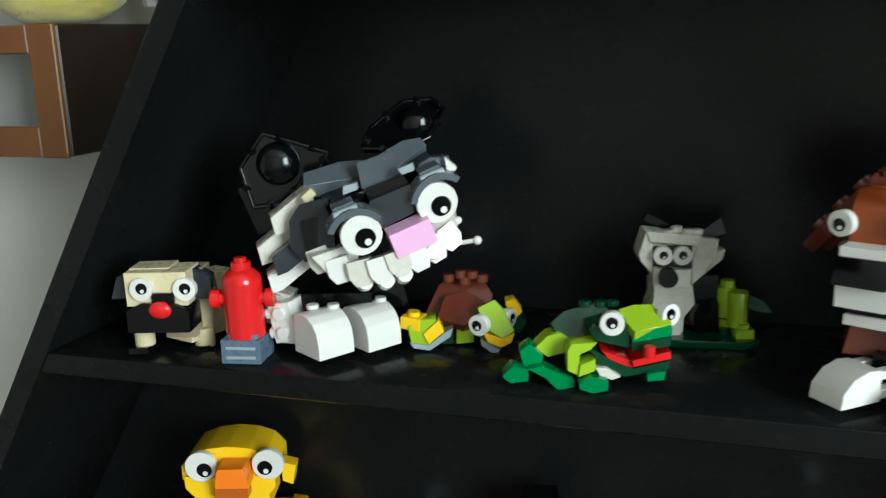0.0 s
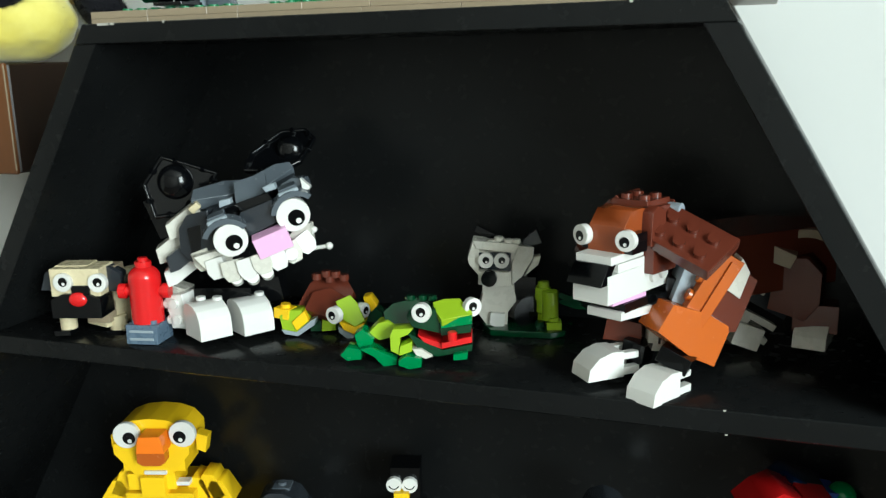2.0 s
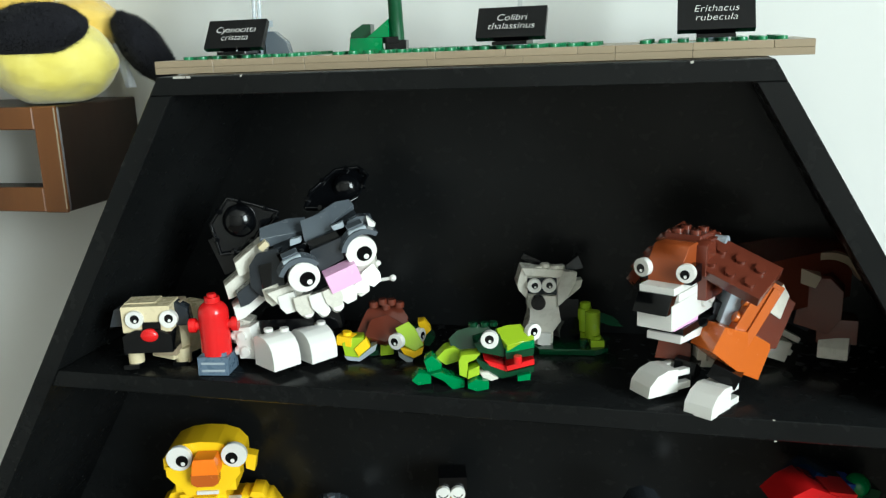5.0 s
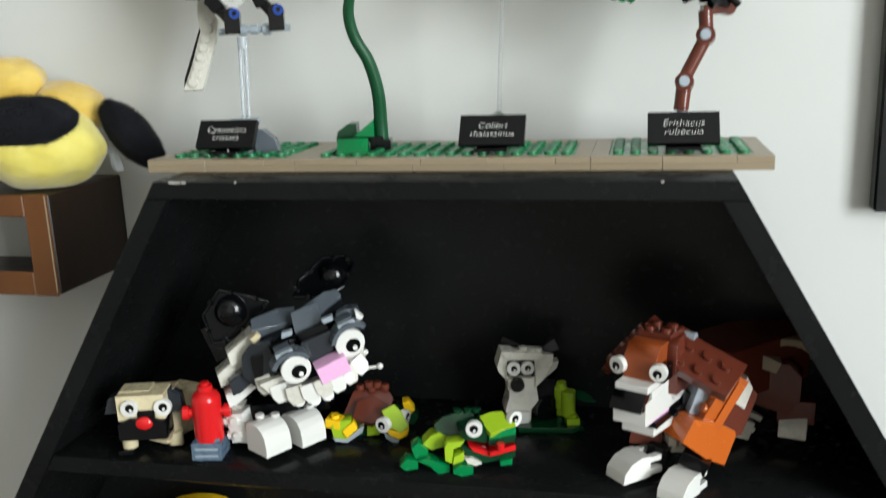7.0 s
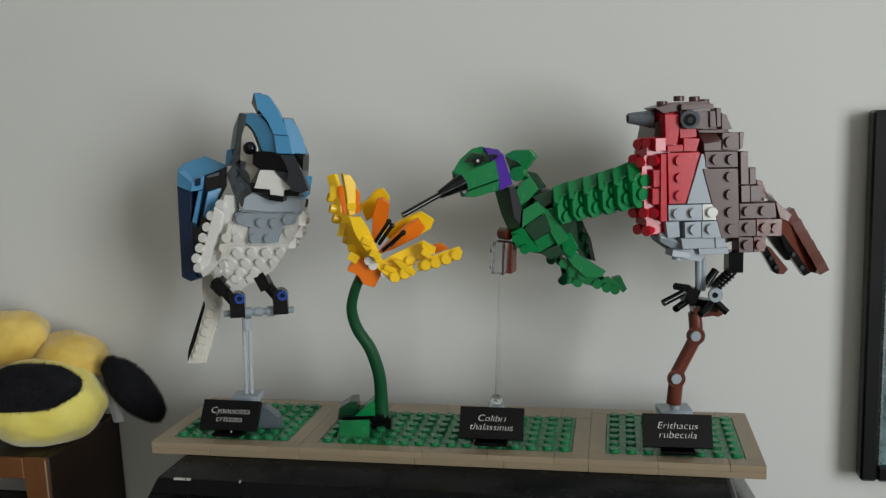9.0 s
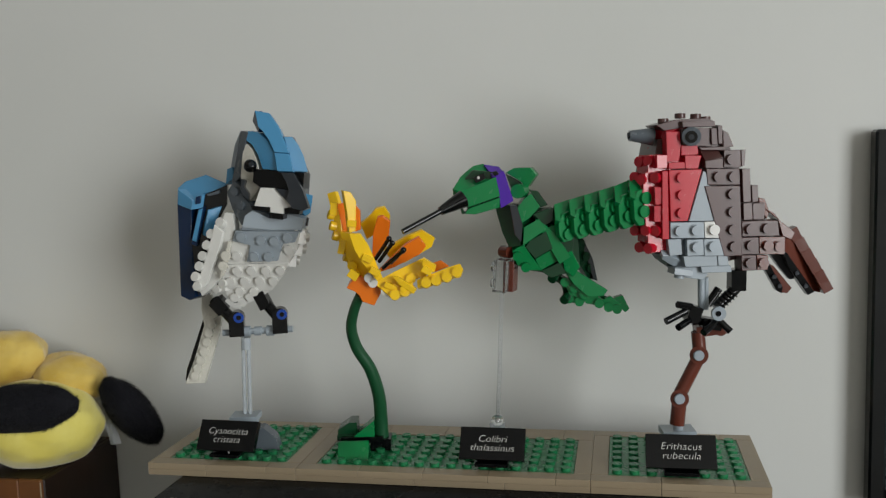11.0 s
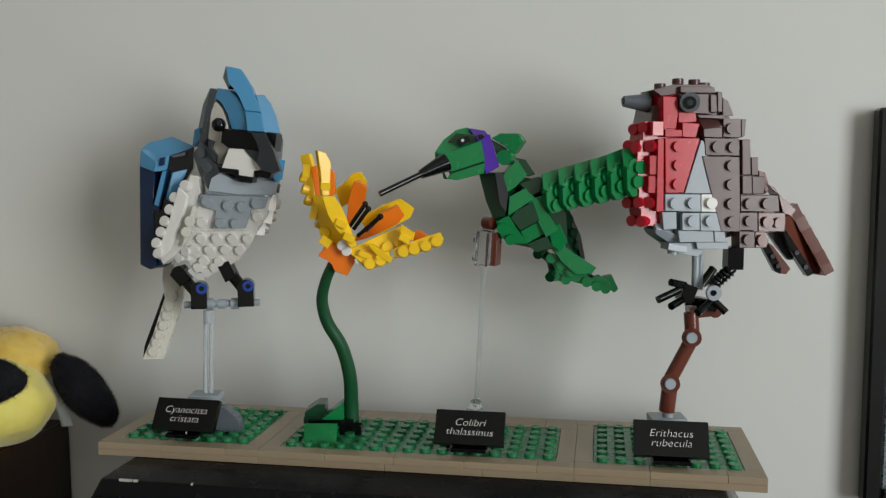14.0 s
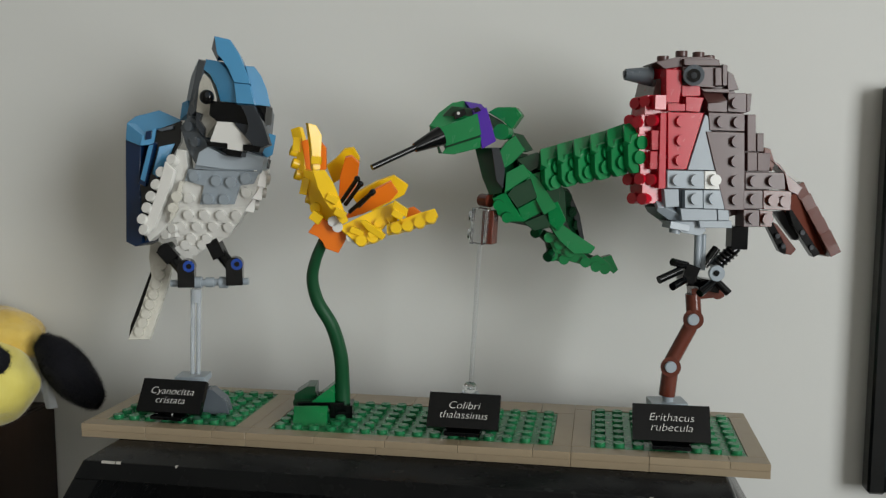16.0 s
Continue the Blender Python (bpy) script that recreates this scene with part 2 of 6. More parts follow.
# ---- moulded bricks: sizes in millimetres, places local to each model ----
def at(p, rot=(0, 0, 0)):
    return Matrix.LocRotScale(Vector(p) * 0.001, Euler([radians(a) for a in rot]), None)


def shared(key, make, name, mat, smooth=35):
    k = (key, mat.name)
    if k not in MESHES:
        MESHES[k] = finish(make(), name, mat, smooth)
    return MESHES[k]


def piece(name, key, make, mat, parent, m, label="", smooth=35):
    ob = new(name, shared(key, make, name, mat, smooth))
    ob.parent = parent
    ob.matrix_basis = m
    if label:
        ob["label"] = label
    return ob


def stud_grid(bm, w, d, z, m=None, r=2.4, h=1.75, seg=12):
    nx, ny = max(1, round(w / 8)), max(1, round(d / 8))
    for i in range(nx):
        for j in range(ny):
            t = Matrix.Translation(((i - (nx - 1) / 2) * 0.008, (j - (ny - 1) / 2) * 0.008, z * 0.001))
            add_cyl(bm, r * 0.001, -0.0002, h * 0.001, (m @ t) if m else t, seg)


JIG = random.Random(7)  # bricks never sit quite true


def brick(parent, mat, p, size, rot=(0, 0, 0), studs="", name="brick", pre=None, label=""):
    """A brick, plate or tile centred on p. studs: faces that carry studs (t top, f front, l left, r right, b underside)."""
    w, d, h = size

    def make():
        bm = box_bm(-w / 2000, w / 2000, -d / 2000, d / 2000, -h / 2000, h / 2000, 0.00015)
        for s in studs:
            if s == "t":
                stud_grid(bm, w, d, h / 2)
            if s == "b":
                stud_grid(bm, w, d, h / 2, Matrix.Rotation(math.pi, 4, "X"))
            if s == "f":
                stud_grid(bm, w, h, d / 2, Matrix.Rotation(math.pi / 2, 4, "X"))
            if s == "l":
                stud_grid(bm, h, d, w / 2, Matrix.Rotation(-math.pi / 2, 4, "Y"))
            if s == "r":
                stud_grid(bm, h, d, w / 2, Matrix.Rotation(math.pi / 2, 4, "Y"))
        return bm
    fit = [JIG.gauss(0, 0.45) for _ in range(3)] if name not in ("tile", "plate", "studded_plate") else (0, 0, 0)
    m = at(p, [a + b for a, b in zip(rot, fit)])
    return piece(name, ("b", size, studs), make, mat, parent, pre @ m if pre else m, label)


def shaped(parent, mat, p, profile, depth, rot=(0, 0, 0), axis="y", name="slope", pre=None, studs=None, label="", bev=0.00015):
    """A profile (mm) pushed depth mm along an axis, centred: slopes, wedges, curved slopes, wing plates."""
    prof = tuple((a, b) for a, b in profile)

    def make():
        bm = prism_bm([(a / 1000, b / 1000) for a, b in prof], -depth / 2000, depth / 2000, bev, axis)
        for q, way in studs or ():
            e = {"t": (0, 0, 0), "f": (90, 0, 0), "l": (0, -90, 0), "r": (0, 90, 0)}[way]
            add_cyl(bm, 0.0024, -0.0002, 0.00175, at(q, e), 12)
        return bm
    m = at(p, rot)
    return piece(name, ("s", prof, depth, axis, repr(studs), bev), make, mat, parent, pre @ m if pre else m, label)


def disc(parent, mat, p, r, h, rot=(90, 0, 0), name="round_plate", r2=None, pre=None, label="", seg=24):
    """A round piece about its own axis; the usual turn makes it face forwards."""
    m = at(p, rot)
    return piece(name, ("c", r, h, r2, seg), lambda: cyl_bm(r / 1000, -h / 2000, h / 2000, seg, None if r2 is None else r2 / 1000, 0.0002 if r2 is None else 0), mat, parent, pre @ m if pre else m, label)


def rod(parent, mat, a, b, r, name="bar", r2=None, pre=None, label=""):
    a, b = Vector(a), Vector(b)
    q = (b - a).to_track_quat("Z", "Y")
    m = Matrix.Translation((a + b) * 0.0005) @ q.to_matrix().to_4x4()
    return piece(name, ("rod", r, r2, round((b - a).length, 2)), lambda: cyl_bm(r / 1000, -(b - a).length / 2000, (b - a).length / 2000, 16, None if r2 is None else r2 / 1000), mat, parent, pre @ m if pre else m, label)


def ball(parent, mat, p, r, name="ball", squash=(1, 1, 1), pre=None, label=""):
    def make():
        bm = bmesh.new()
        bmesh.ops.create_uvsphere(bm, u_segments=24, v_segments=14, radius=r / 1000)
        return bm
    m = at(p) @ Matrix.Diagonal((*squash, 1))
    return piece(name, ("ball", r), make, mat, parent, pre @ m if pre else m, label, 60)


def eye(parent, p, r, rot=(90, 0, 0), gaze=(0.12, -0.15), pre=None, pupil=0.5, flat=3.2):
    """A round white eye tile with a printed black pupil and a white glint."""
    e = disc(parent, WHITE, p, r, flat, rot, "eye", pre=pre, label="round white eye tile with a black pupil")
    gx, gy = gaze[0] * r, gaze[1] * r
    disc(e, BLACK, (gx, gy, flat / 2 + 0.02), r * pupil, 0.12, (0, 0, 0), "pupil")
    disc(e, WHITE, (gx + r * 0.06, gy - r * 0.22, flat / 2 + 0.1), r * pupil * 0.34, 0.1, (0, 0, 0), "glint", seg=14)
    return e


def arc(r0, r1, a0, a1, n=8):
    """A ring sector as a closed profile."""
    t = [radians(a0 + (a1 - a0) * i / n) for i in range(n + 1)]
    return [(r1 * math.cos(a), r1 * math.sin(a)) for a in t] + [(r0 * math.cos(a), r0 * math.sin(a)) for a in t[::-1]]


def fit_to_view(origin, view):
    """A model's base pose and a placer that fits its pieces to the camera's view: S(u, v, deep) is the local place (mm)
    of pixel (u, v) as the given camera pose sees it, on the upright plane that lies deep mm behind the model's origin."""
    (ex, ey, ez), yaw, pitch, roll = view
    m = Matrix.Translation(origin) @ Matrix.Rotation(radians(yaw), 4, "Z")
    e = m.inverted() @ Vector((ex, ey, ez)) * 1000
    cp, sp, cr, sr = math.cos(radians(pitch)), math.sin(radians(pitch)), math.cos(radians(roll)), math.sin(radians(roll))

    def s(u, v, deep=0.0):
        a, b = (u - 784) / 1569, (441 - v) / 1569
        a, b = a * cr - b * sr, a * sr + b * cr
        go = deep - e.y
        w = cp - b * sp
        return Vector((e.x + go * a / w, deep, e.z + go * (sp + b * cp) / w))
    return m, s


def tile3(parent, mat, outline, deep, thick, view_point, name="plate", studs=(), label="", out=1.7, r=2.4):
    """A flat-faced moulded piece shaped to fit the camera's view: its face is outlined in pixels, leaning as deep (a
    number, or a rule of u and v) says, its body runs thick mm back from the face, and its studs stand square on the
    face."""
    rule = deep if callable(deep) else (lambda u, v: deep)
    pts = [view_point(u, v, rule(u, v)) for u, v in outline]
    c = sum(pts, Vector()) / len(pts)
    n = Vector()
    for a, b in zip(pts, pts[1:] + pts[:1]):
        n += (a - c).cross(b - c)
    n.normalize()
    if n.y > 0:
        n = -n
    flat = [q - n * (q - c).dot(n) for q in pts]
    bm = bmesh.new()
    f = [bm.verts.new((q - c) * 0.001) for q in flat]
    g = [bm.verts.new((q - n * thick - c) * 0.001) for q in flat]
    bm.faces.new(f)
    bm.faces.new(g[::-1])
    for i in range(len(f)):
        j = (i + 1) % len(f)
        bm.faces.new((f[i], g[i], g[j], f[j]))
    bmesh.ops.recalc_face_normals(bm, faces=bm.faces)
    bevel(bm, 0.00018)
    turn = n.to_track_quat("Z", "Y").to_matrix().to_4x4()
    for u, v in studs:
        a, b = view_point(u, v, 0), view_point(u, v, 40)
        q = a + (b - a) * ((c - a).dot(n) / (b - a).dot(n))
        add_cyl(bm, r * 0.001, -0.0003, out * 0.001, Matrix.Translation((q - c) * 0.001) @ turn, 16)
    return part(name, bm, mat, parent, label, at(c))


# camera poses at 16 s and 3.5 s that the pieces are fitted to
CAM_UPPER = ((0.234, -0.363, 0.124), 10.05, -6.14, 0.1)
CAM_LOWER = ((0.273, -0.388, -0.005), 16.80, -12.68, -1.3)


# ---- the stand: three joined bases of tan tiles round green studded plates ----
BD = 72.0
stand = thing("display_stand", pose(0, 0, 0), "long tan tiled stand with green studded plates on the cabinet", "stand")
for x0, x1, rows in ((0, 80, 7), (80, 224, 6), (224, 304, 7)):
    xc, back = (x0 + x1) / 2, 8 + rows * 8
    for i, (a, b) in enumerate(((x0, x0 + 32), (x0 + 32, x1)) if x1 - x0 < 100 else ((x0, x0 + 60), (x0 + 60, x1 - 40), (x1 - 40, x1))):
        brick(stand, DTAN, ((a + b) / 2, BD / 2, -4.8), (b - a - 0.15, BD - 0.2, 3.15), name="plate")
    for i in range(0, int(x1 - x0), 32):
        w = min(32, x1 - x0 - i) if x1 - x0 - i >= 8 else 0
        if w > 0:
            brick(stand, DTAN, (x0 + i + w / 2, 4, -1.6), (w - 0.15, 7.9, 3.15), name="tile")
            brick(stand, DTAN, (x0 + i + w / 2, (back + BD) / 2, -1.6), (w - 0.15, BD - back - 0.1, 3.15), name="tile")
    for xx in (x0 + 4, x1 - 4):
        brick(stand, DTAN, (xx, (8 + back) / 2, -1.6), (7.9, back - 8 - 0.15, 3.15), name="tile")
    brick(stand, BGREEN, (xc, (8 + back) / 2, -1.75), (x1 - x0 - 16.15, back - 8 - 0.1, 2.9), name="studded_plate", studs="t", label="green plate with rows of studs")


# ---- name signs ----
def words(parent, lines, size, slant, gap):
    for i, text in enumerate(lines):
        cu = bpy.data.curves.new("lettering", "FONT")
        cu.body, cu.size, cu.align_x, cu.align_y, cu.extrude, cu.shear = text, size, "CENTER", "CENTER", 0.00004, slant
        cu.offset = -size * 0.018
        tmp = bpy.data.objects.new("lettering", cu)
        me = bpy.data.meshes.new_from_object(tmp)
        bpy.data.objects.remove(tmp)
        bpy.data.curves.remove(cu)
        me.materials.clear()
        me.materials.append(WHITE)
        ob = new("lettering", me)
        ob.parent = parent
        ob.matrix_basis = at((0, (0.5 - i) * gap, 1.68)) @ Matrix.Diagonal((1.08, 1, 1, 1))
        ob["label"] = "white printed lettering"


def name_sign(x, y, lines, slant, turn=0):
    s = thing("name_sign", pose(x, y, 0, 0, 0, turn), "small black sign with white lettering on the green plate", "sign", "name signs of the models")
    brick(s, BLACK, (0, 1, 2.6), (15.9, 15.8, 1.6), name="foot")
    shaped(s, BLACK, (0, 2.5, 7), [(-3.5, -4), (5, -4), (5, 5), (2.5, 5)], 15.8, axis="x", name="bracket")
    tile = brick(s, BLACK, (0, 0, 11.0), (31.8, 15.8, 3.1), (58, 0, 0), name="tile")
    words(tile, lines, 0.0047, slant, 4.3)
    if x < 0.1:
        disc(s, WHITE, (1.5, -3.6, 3.6), 0.45, 0.5, (90, 0, 0), "speck", seg=10)
    return s


name_sign(0.0395, 0.0125, ("Cyanocitta", "cristata"), 0.22, -2)
name_sign(0.1768, 0.0135, ("Colibri", "thalassinus"), 0.22, -1)
name_sign(0.2652, 0.0115, ("Erithacus", "rubecula"), 0.22, 1)

# ---- blue jay on a clear post ----
m, S = fit_to_view((0.0435, 0.027, 0.0), CAM_UPPER)
jay = thing("bird_model", m, "brick-built blue, grey and white jay on a clear post", "bird model", "brick-built birds")
q = S(340, 668, 0)
brick(jay, LGREY, (q.x, 2, q.z / 2 - 1), (11, 11, q.z - 2), name="brick")
brick(jay, LGREY, (q.x, 2, q.z - 0.6), (14.5, 12, 3.1), name="plate")
for k in (0, 1):
    shaped(jay, DGREY, S(383, 708, -2 + 8 * k), [(-5.5, -6), (7, -6), (5, 1), (-1, 6), (-5.5, 6)], 7.8, name="slope")
for dx in (-1.4, 1.4):
    rod(jay, CLOUDY, S(346, 662) + Vector((dx, 0, 0)), S(347, 516) + Vector((dx, 0, 0)), 1.1, "post")
rod(jay, CLOUDY, S(347, 535), S(347, 512), 2.6, "post_collar")
rod(jay, LGREY, S(303, 502), S(440, 498), 1.7, "axle")
for u in (350, 372, 396):
    rod(jay, LGREY, S(u - 7, 500), S(u + 7, 500), 2.8 if u != 372 else 2.4, "axle_bush")
for u, v in ((331, 486), (416, 482)):
    brick(jay, BLACK, S(u, v + 6, -1), (7.6, 8, 8.5), (0, 0, 8), name="foot")
    disc(jay, BLACK, S(u, v - 13, -1), 3.9, 7.9, (90, 0, 8), "foot_ring")
    disc(jay, BLUE, S(u + 3, v - 14, -5.2), 2.7, 0.8, (90, 0, 8), "pin", label="bright blue pin end")
    disc(jay, BLACK, S(u + 3, v - 14, -5.8), 1.2, 0.4, (90, 0, 8), "pin_hole")
rod(jay, BLACK, S(322, 476, 1), S(288, 438, 6), 2.9, "leg")
rod(jay, BLACK, S(408, 470, 1), S(378, 434, 6), 2.9, "leg")
brick(jay, BLACK, S(300, 448, 4), (7, 8, 8), (0, -40, 0), name="hip")
brick(jay, BLACK, S(384, 440, 4), (6, 8, 9), (0, -25, 0), name="hip")
# body: rows of white bricks with the studs facing forwards, the belly tucking under


def body_lean(u, v):
    return -8 + (u - 380) * -0.03 + max(0, v - 340) * 0.085


tile3(jay, WHITE, [(322, 318), (458, 310), (452, 340), (436, 367), (312, 367)], lambda u, v: body_lean(u, v) + 1, 18, S, "brick_row", ((336, 350), (438, 340)))
tile3(jay, WHITE, [(313, 367), (436, 367), (421, 396), (304, 394)], body_lean, 18, S, "brick_row", ((335, 379), (363, 379), (392, 380), (420, 380)))
tile3(jay, WHITE, [(306, 394), (420, 396), (402, 422), (310, 416)], lambda u, v: body_lean(u, v) + 0.8, 16, S, "brick_row", ((322, 400), (350, 400), (379, 400), (406, 401)))
tile3(jay, WHITE, [(308, 414), (400, 421), (378, 436), (316, 440)], lambda u, v: body_lean(u, v) + 1.6, 13, S, "brick_row", ((340, 420), (368, 421), (330, 432), (360, 432)))
tile3(jay, WHITE, [(314, 438), (372, 435), (346, 453), (328, 454)], lambda u, v: body_lean(u, v) + 2.6, 9, S, "brick_row", ((320, 441), (345, 441), (334, 450)))
tile3(jay, LGREY, [(333, 300), (458, 305), (448, 326), (424, 329), (414, 362), (354, 362), (360, 330), (326, 320)], lambda u, v: body_lean(u, v) - 0.6, 10, S, "chest_plate",
      ((345, 312), (384, 320), (410, 322), (436, 316), (370, 352), (398, 353)))
for k, (u, v) in enumerate(((462, 315), (455, 338), (442, 360))):
    brick(jay, WHITE, S(u - 6, v, -2 + 2 * k), (6.4, 12, 7.6), (0, 10, 22), "r", "brick")
tile3(jay, WHITE, [(300, 330), (330, 318), (318, 366), (308, 396), (310, 420), (284, 424), (280, 408)], lambda u, v: 4 - (u - 280) * 0.16, 14, S, "side_bricks", ((296, 415), (308, 404)))
# white flank plates, studs along the outer edge
tile3(jay, WHITE, [(313, 264), (328, 267), (332, 294), (322, 338), (300, 392), (284, 412), (264, 428), (258, 415), (276, 378), (302, 308)], lambda u, v: -3 - (u - 290) * 0.05, 6, S, "flank_plate")
tile3(jay, CREAM, [(318, 320), (324, 322), (318, 350), (308, 384), (298, 396), (304, 366)], -8, 3, S, "flank_rib", ((314, 348), (308, 368)))
tile3(jay, WHITE, [(292, 286), (308, 302), (300, 332), (272, 404), (259, 418), (256, 398), (276, 345)], lambda u, v: -7 - (u - 280) * 0.05, 3.2, S, "flank_rib")
for u, v in ((308, 284), (289, 306), (280, 328), (271, 349), (264, 369), (256, 389), (259, 408)):
    disc(jay, WHITE, S(u - 2, v, -5), 2.5, 3.6, (64, -40, 0), "flank_stud", seg=14)
# wings
tile3(jay, SKYB, [(224, 218), (240, 206), (282, 195), (321, 212), (312, 222), (276, 227), (252, 240)], lambda u, v: 4 + (240 - v) * 0.35, 5, S, "wing_cap")
tile3(jay, SKYB, [(224, 218), (252, 239), (247, 258), (222, 248)], lambda u, v: 6 - (u - 222) * 0.15, 14, S, "wing_cap")
tile3(jay, SKYB, [(252, 239), (277, 227), (272, 256), (247, 258)], lambda u, v: 1.5 + (u - 250) * 0.06, 14, S, "wing_cap")
tile3(jay, NAVY, [(258, 233), (268, 231), (266, 246), (257, 248)], 0.6, 2, S, "wing_socket")
tile3(jay, NAVY, [(222, 247), (249, 258), (246, 330), (252, 430), (240, 437), (223, 428)], lambda u, v: 7 - (u - 222) * 0.12, 12, S, "wing_panel")
tile3(jay, BLACK, [(272, 232), (322, 214), (320, 252), (292, 300), (268, 370), (258, 428), (250, 432), (244, 330), (262, 258)], lambda u, v: 5 + (u - 250) * 0.05, 10, S, "wing_inner")
tile3(jay, DGREY, [(278, 230), (306, 222), (304, 229), (284, 233)], 3, 3, S, "wing_tile")
tile3(jay, NAVY, [(262, 258), (275, 252), (257, 331), (245, 326)], 1.5, 4, S, "wing_bar")
tile3(jay, SKYB, [(263, 258), (271, 256), (256, 322), (248, 318)], 1.0, 3, S, "wing_bar")
tile3(jay, SKYB, [(282, 260), (310, 254), (292, 296), (280, 315), (270, 308)], lambda u, v: 1 + (u - 270) * 0.1, 5, S, "wing_bar")
tile3(jay, SKYB, [(475, 236), (489, 240), (483, 274), (472, 280), (462, 266)], lambda u, v: 4 + (u - 462) * 0.2, 9, S, "wing_cap")
tile3(jay, BLACK, [(462, 276), (480, 284), (474, 312), (445, 356), (447, 338), (462, 308)], lambda u, v: 3 + (u - 446) * 0.15, 9, S, "wing_edge")
# tail
tile3(jay, CREAM, [(266, 430), (282, 428), (304, 470), (296, 506), (268, 590), (264, 601), (226, 602), (246, 556), (268, 490), (263, 455)], lambda u, v: 20 - (v - 430) * 0.06, 3.2, S, "tail_plate",
      ((287, 470), (284, 487), (278, 505), (273, 522), (267, 540), (260, 557), (254, 572), (248, 587)))
tile3(jay, BLACK, [(268, 476), (272, 486), (238, 588), (228, 598), (231, 576)], lambda u, v: 25 - (v - 430) * 0.05, 4, S, "tail_edge")
# head, turned towards the flower
HD = lambda u, v: -13 - (u - 425) * 0.03
tile3(jay, DGREY, [(352, 112), (372, 112), (440, 122), (470, 200), (462, 284), (352, 286), (336, 235), (330, 205)], 2, 22, S, "head_core")
tile3(jay, DGREY, [(351, 105), (364, 108), (357, 135), (350, 165), (347, 196), (338, 206), (332, 195), (342, 150)], lambda u, v: 2 - (u - 332) * 0.25, 9, S, "hood_edge")
tile3(jay, LGREY, [(350, 107), (343, 150), (335, 198), (318, 214), (329, 180), (338, 135)], lambda u, v: 9 - (u - 318) * 0.2, 8, S, "hood_edge", label="blue-grey hood plate")
tile3(jay, SKYB, [(322, 182), (332, 178), (334, 200), (318, 213)], lambda u, v: 7 - (u - 318) * 0.2, 8, S, "nape")
tile3(jay, CREAM, [(354, 138), (361, 130), (372, 142), (382, 172), (384, 214), (364, 244), (354, 216), (347, 196), (351, 160)], lambda u, v: -3 - (u - 350) * 0.12, 8, S, "cheek")
tile3(jay, CHAR, [(347, 198), (356, 202), (352, 214), (362, 228), (360, 243), (346, 224)], -8, 5, S, "mask_step")
tile3(jay, SKYB, [(364, 105), (384, 108), (400, 122), (414, 147), (419, 183), (390, 180), (382, 152), (371, 132), (360, 124)], lambda u, v: -5 - (u - 360) * 0.13, 12, S, "crown")
tile3(jay, SKYB, [(414, 147), (442, 150), (450, 185), (418, 183)], lambda u, v: -13.5 + (150 - v) * 0.06, 10, S, "crown_tile")
tile3(jay, SKYB, [(434, 117), (450, 118), (462, 134), (472, 158), (479, 189), (450, 186), (443, 150)], lambda u, v: -12 + (u - 440) * 0.08, 16, S, "crown")
tile3(jay, SKYB, [(379, 64), (407, 70), (424, 97), (436, 128), (443, 149), (414, 146), (404, 122), (392, 104), (384, 96)], lambda u, v: -14 + (150 - v) * 0.05, 7.8, S, "crest")
# crest's side face in navy, its shade put into the colour
tile3(jay, NAVY, [(379, 66), (387, 98), (384, 108), (374, 87)], lambda u, v: -2 - (u - 374) * 0.6, 4, S, "crest_side")
tile3(jay, BLACK, [(372, 178), (392, 181), (471, 189), (468, 222), (440, 221), (412, 217), (384, 215), (370, 204)], HD, 10, S, "mask")
tile3(jay, WHITE, [(384, 215), (412, 217), (445, 254), (430, 257), (428, 269), (402, 265), (402, 255), (371, 251)], lambda u, v: HD(u, v) - 1.5, 8, S, "face_brick")
tile3(jay, BLACK, [(364, 250), (402, 254), (402, 263), (367, 259)], lambda u, v: HD(u, v) - 2, 6, S, "mask_step")
tile3(jay, BLACK, [(401, 264), (428, 268), (426, 279), (399, 275)], lambda u, v: HD(u, v) - 3, 8, S, "beak")
tile3(jay, BLACK, [(430, 256), (462, 259), (458, 270), (430, 267)], lambda u, v: HD(u, v) - 2, 6, S, "mask_step")
tile3(jay, CHAR, [(412, 217), (441, 221), (446, 256)], lambda u, v: HD(u, v) - 2.5, 4, S, "brow_wedge")
tile3(jay, CHAR, [(425, 186), (449, 187), (466, 220), (477, 256), (464, 261), (446, 257), (434, 240), (440, 224), (435, 205)], lambda u, v: HD(u, v) - 4 - (v - 186) * 0.03, 4, S, "brow")
tile3(jay, DGREY, [(334, 204), (346, 214), (352, 235), (364, 250), (367, 264), (358, 276), (346, 291), (330, 262), (319, 226)], lambda u, v: 0 - (u - 320) * 0.16, 10, S, "collar", ((337, 224), (348, 252)))
tile3(jay, LGREY, [(352, 270), (368, 260), (399, 276), (426, 279), (432, 268), (468, 280), (464, 302), (400, 300), (346, 293)], lambda u, v: -10 + (u - 400) * 0.02, 18, S, "collar")
tile3(jay, LGREY, [(346, 291), (465, 300), (462, 308), (344, 299)], -8, 16, S, "collar_plate")
ball(jay, BLACK, S(366, 172, -12), 3.3, "eye", (1, 0.8, 1))
disc(jay, CHAR, S(367, 168, -15), 1.2, 1, (90, 0, -20), "eye_pin")

# ---- trumpet flower ----
m, view_point = fit_to_view((0.1165, 0.036, 0.0), CAM_UPPER)


def S(u, v, deep=0.0):
    """The stem leans out towards the room as it rises."""
    return view_point(u, v, deep - 28 * min(1, max(0, (700 - v) / 270)))


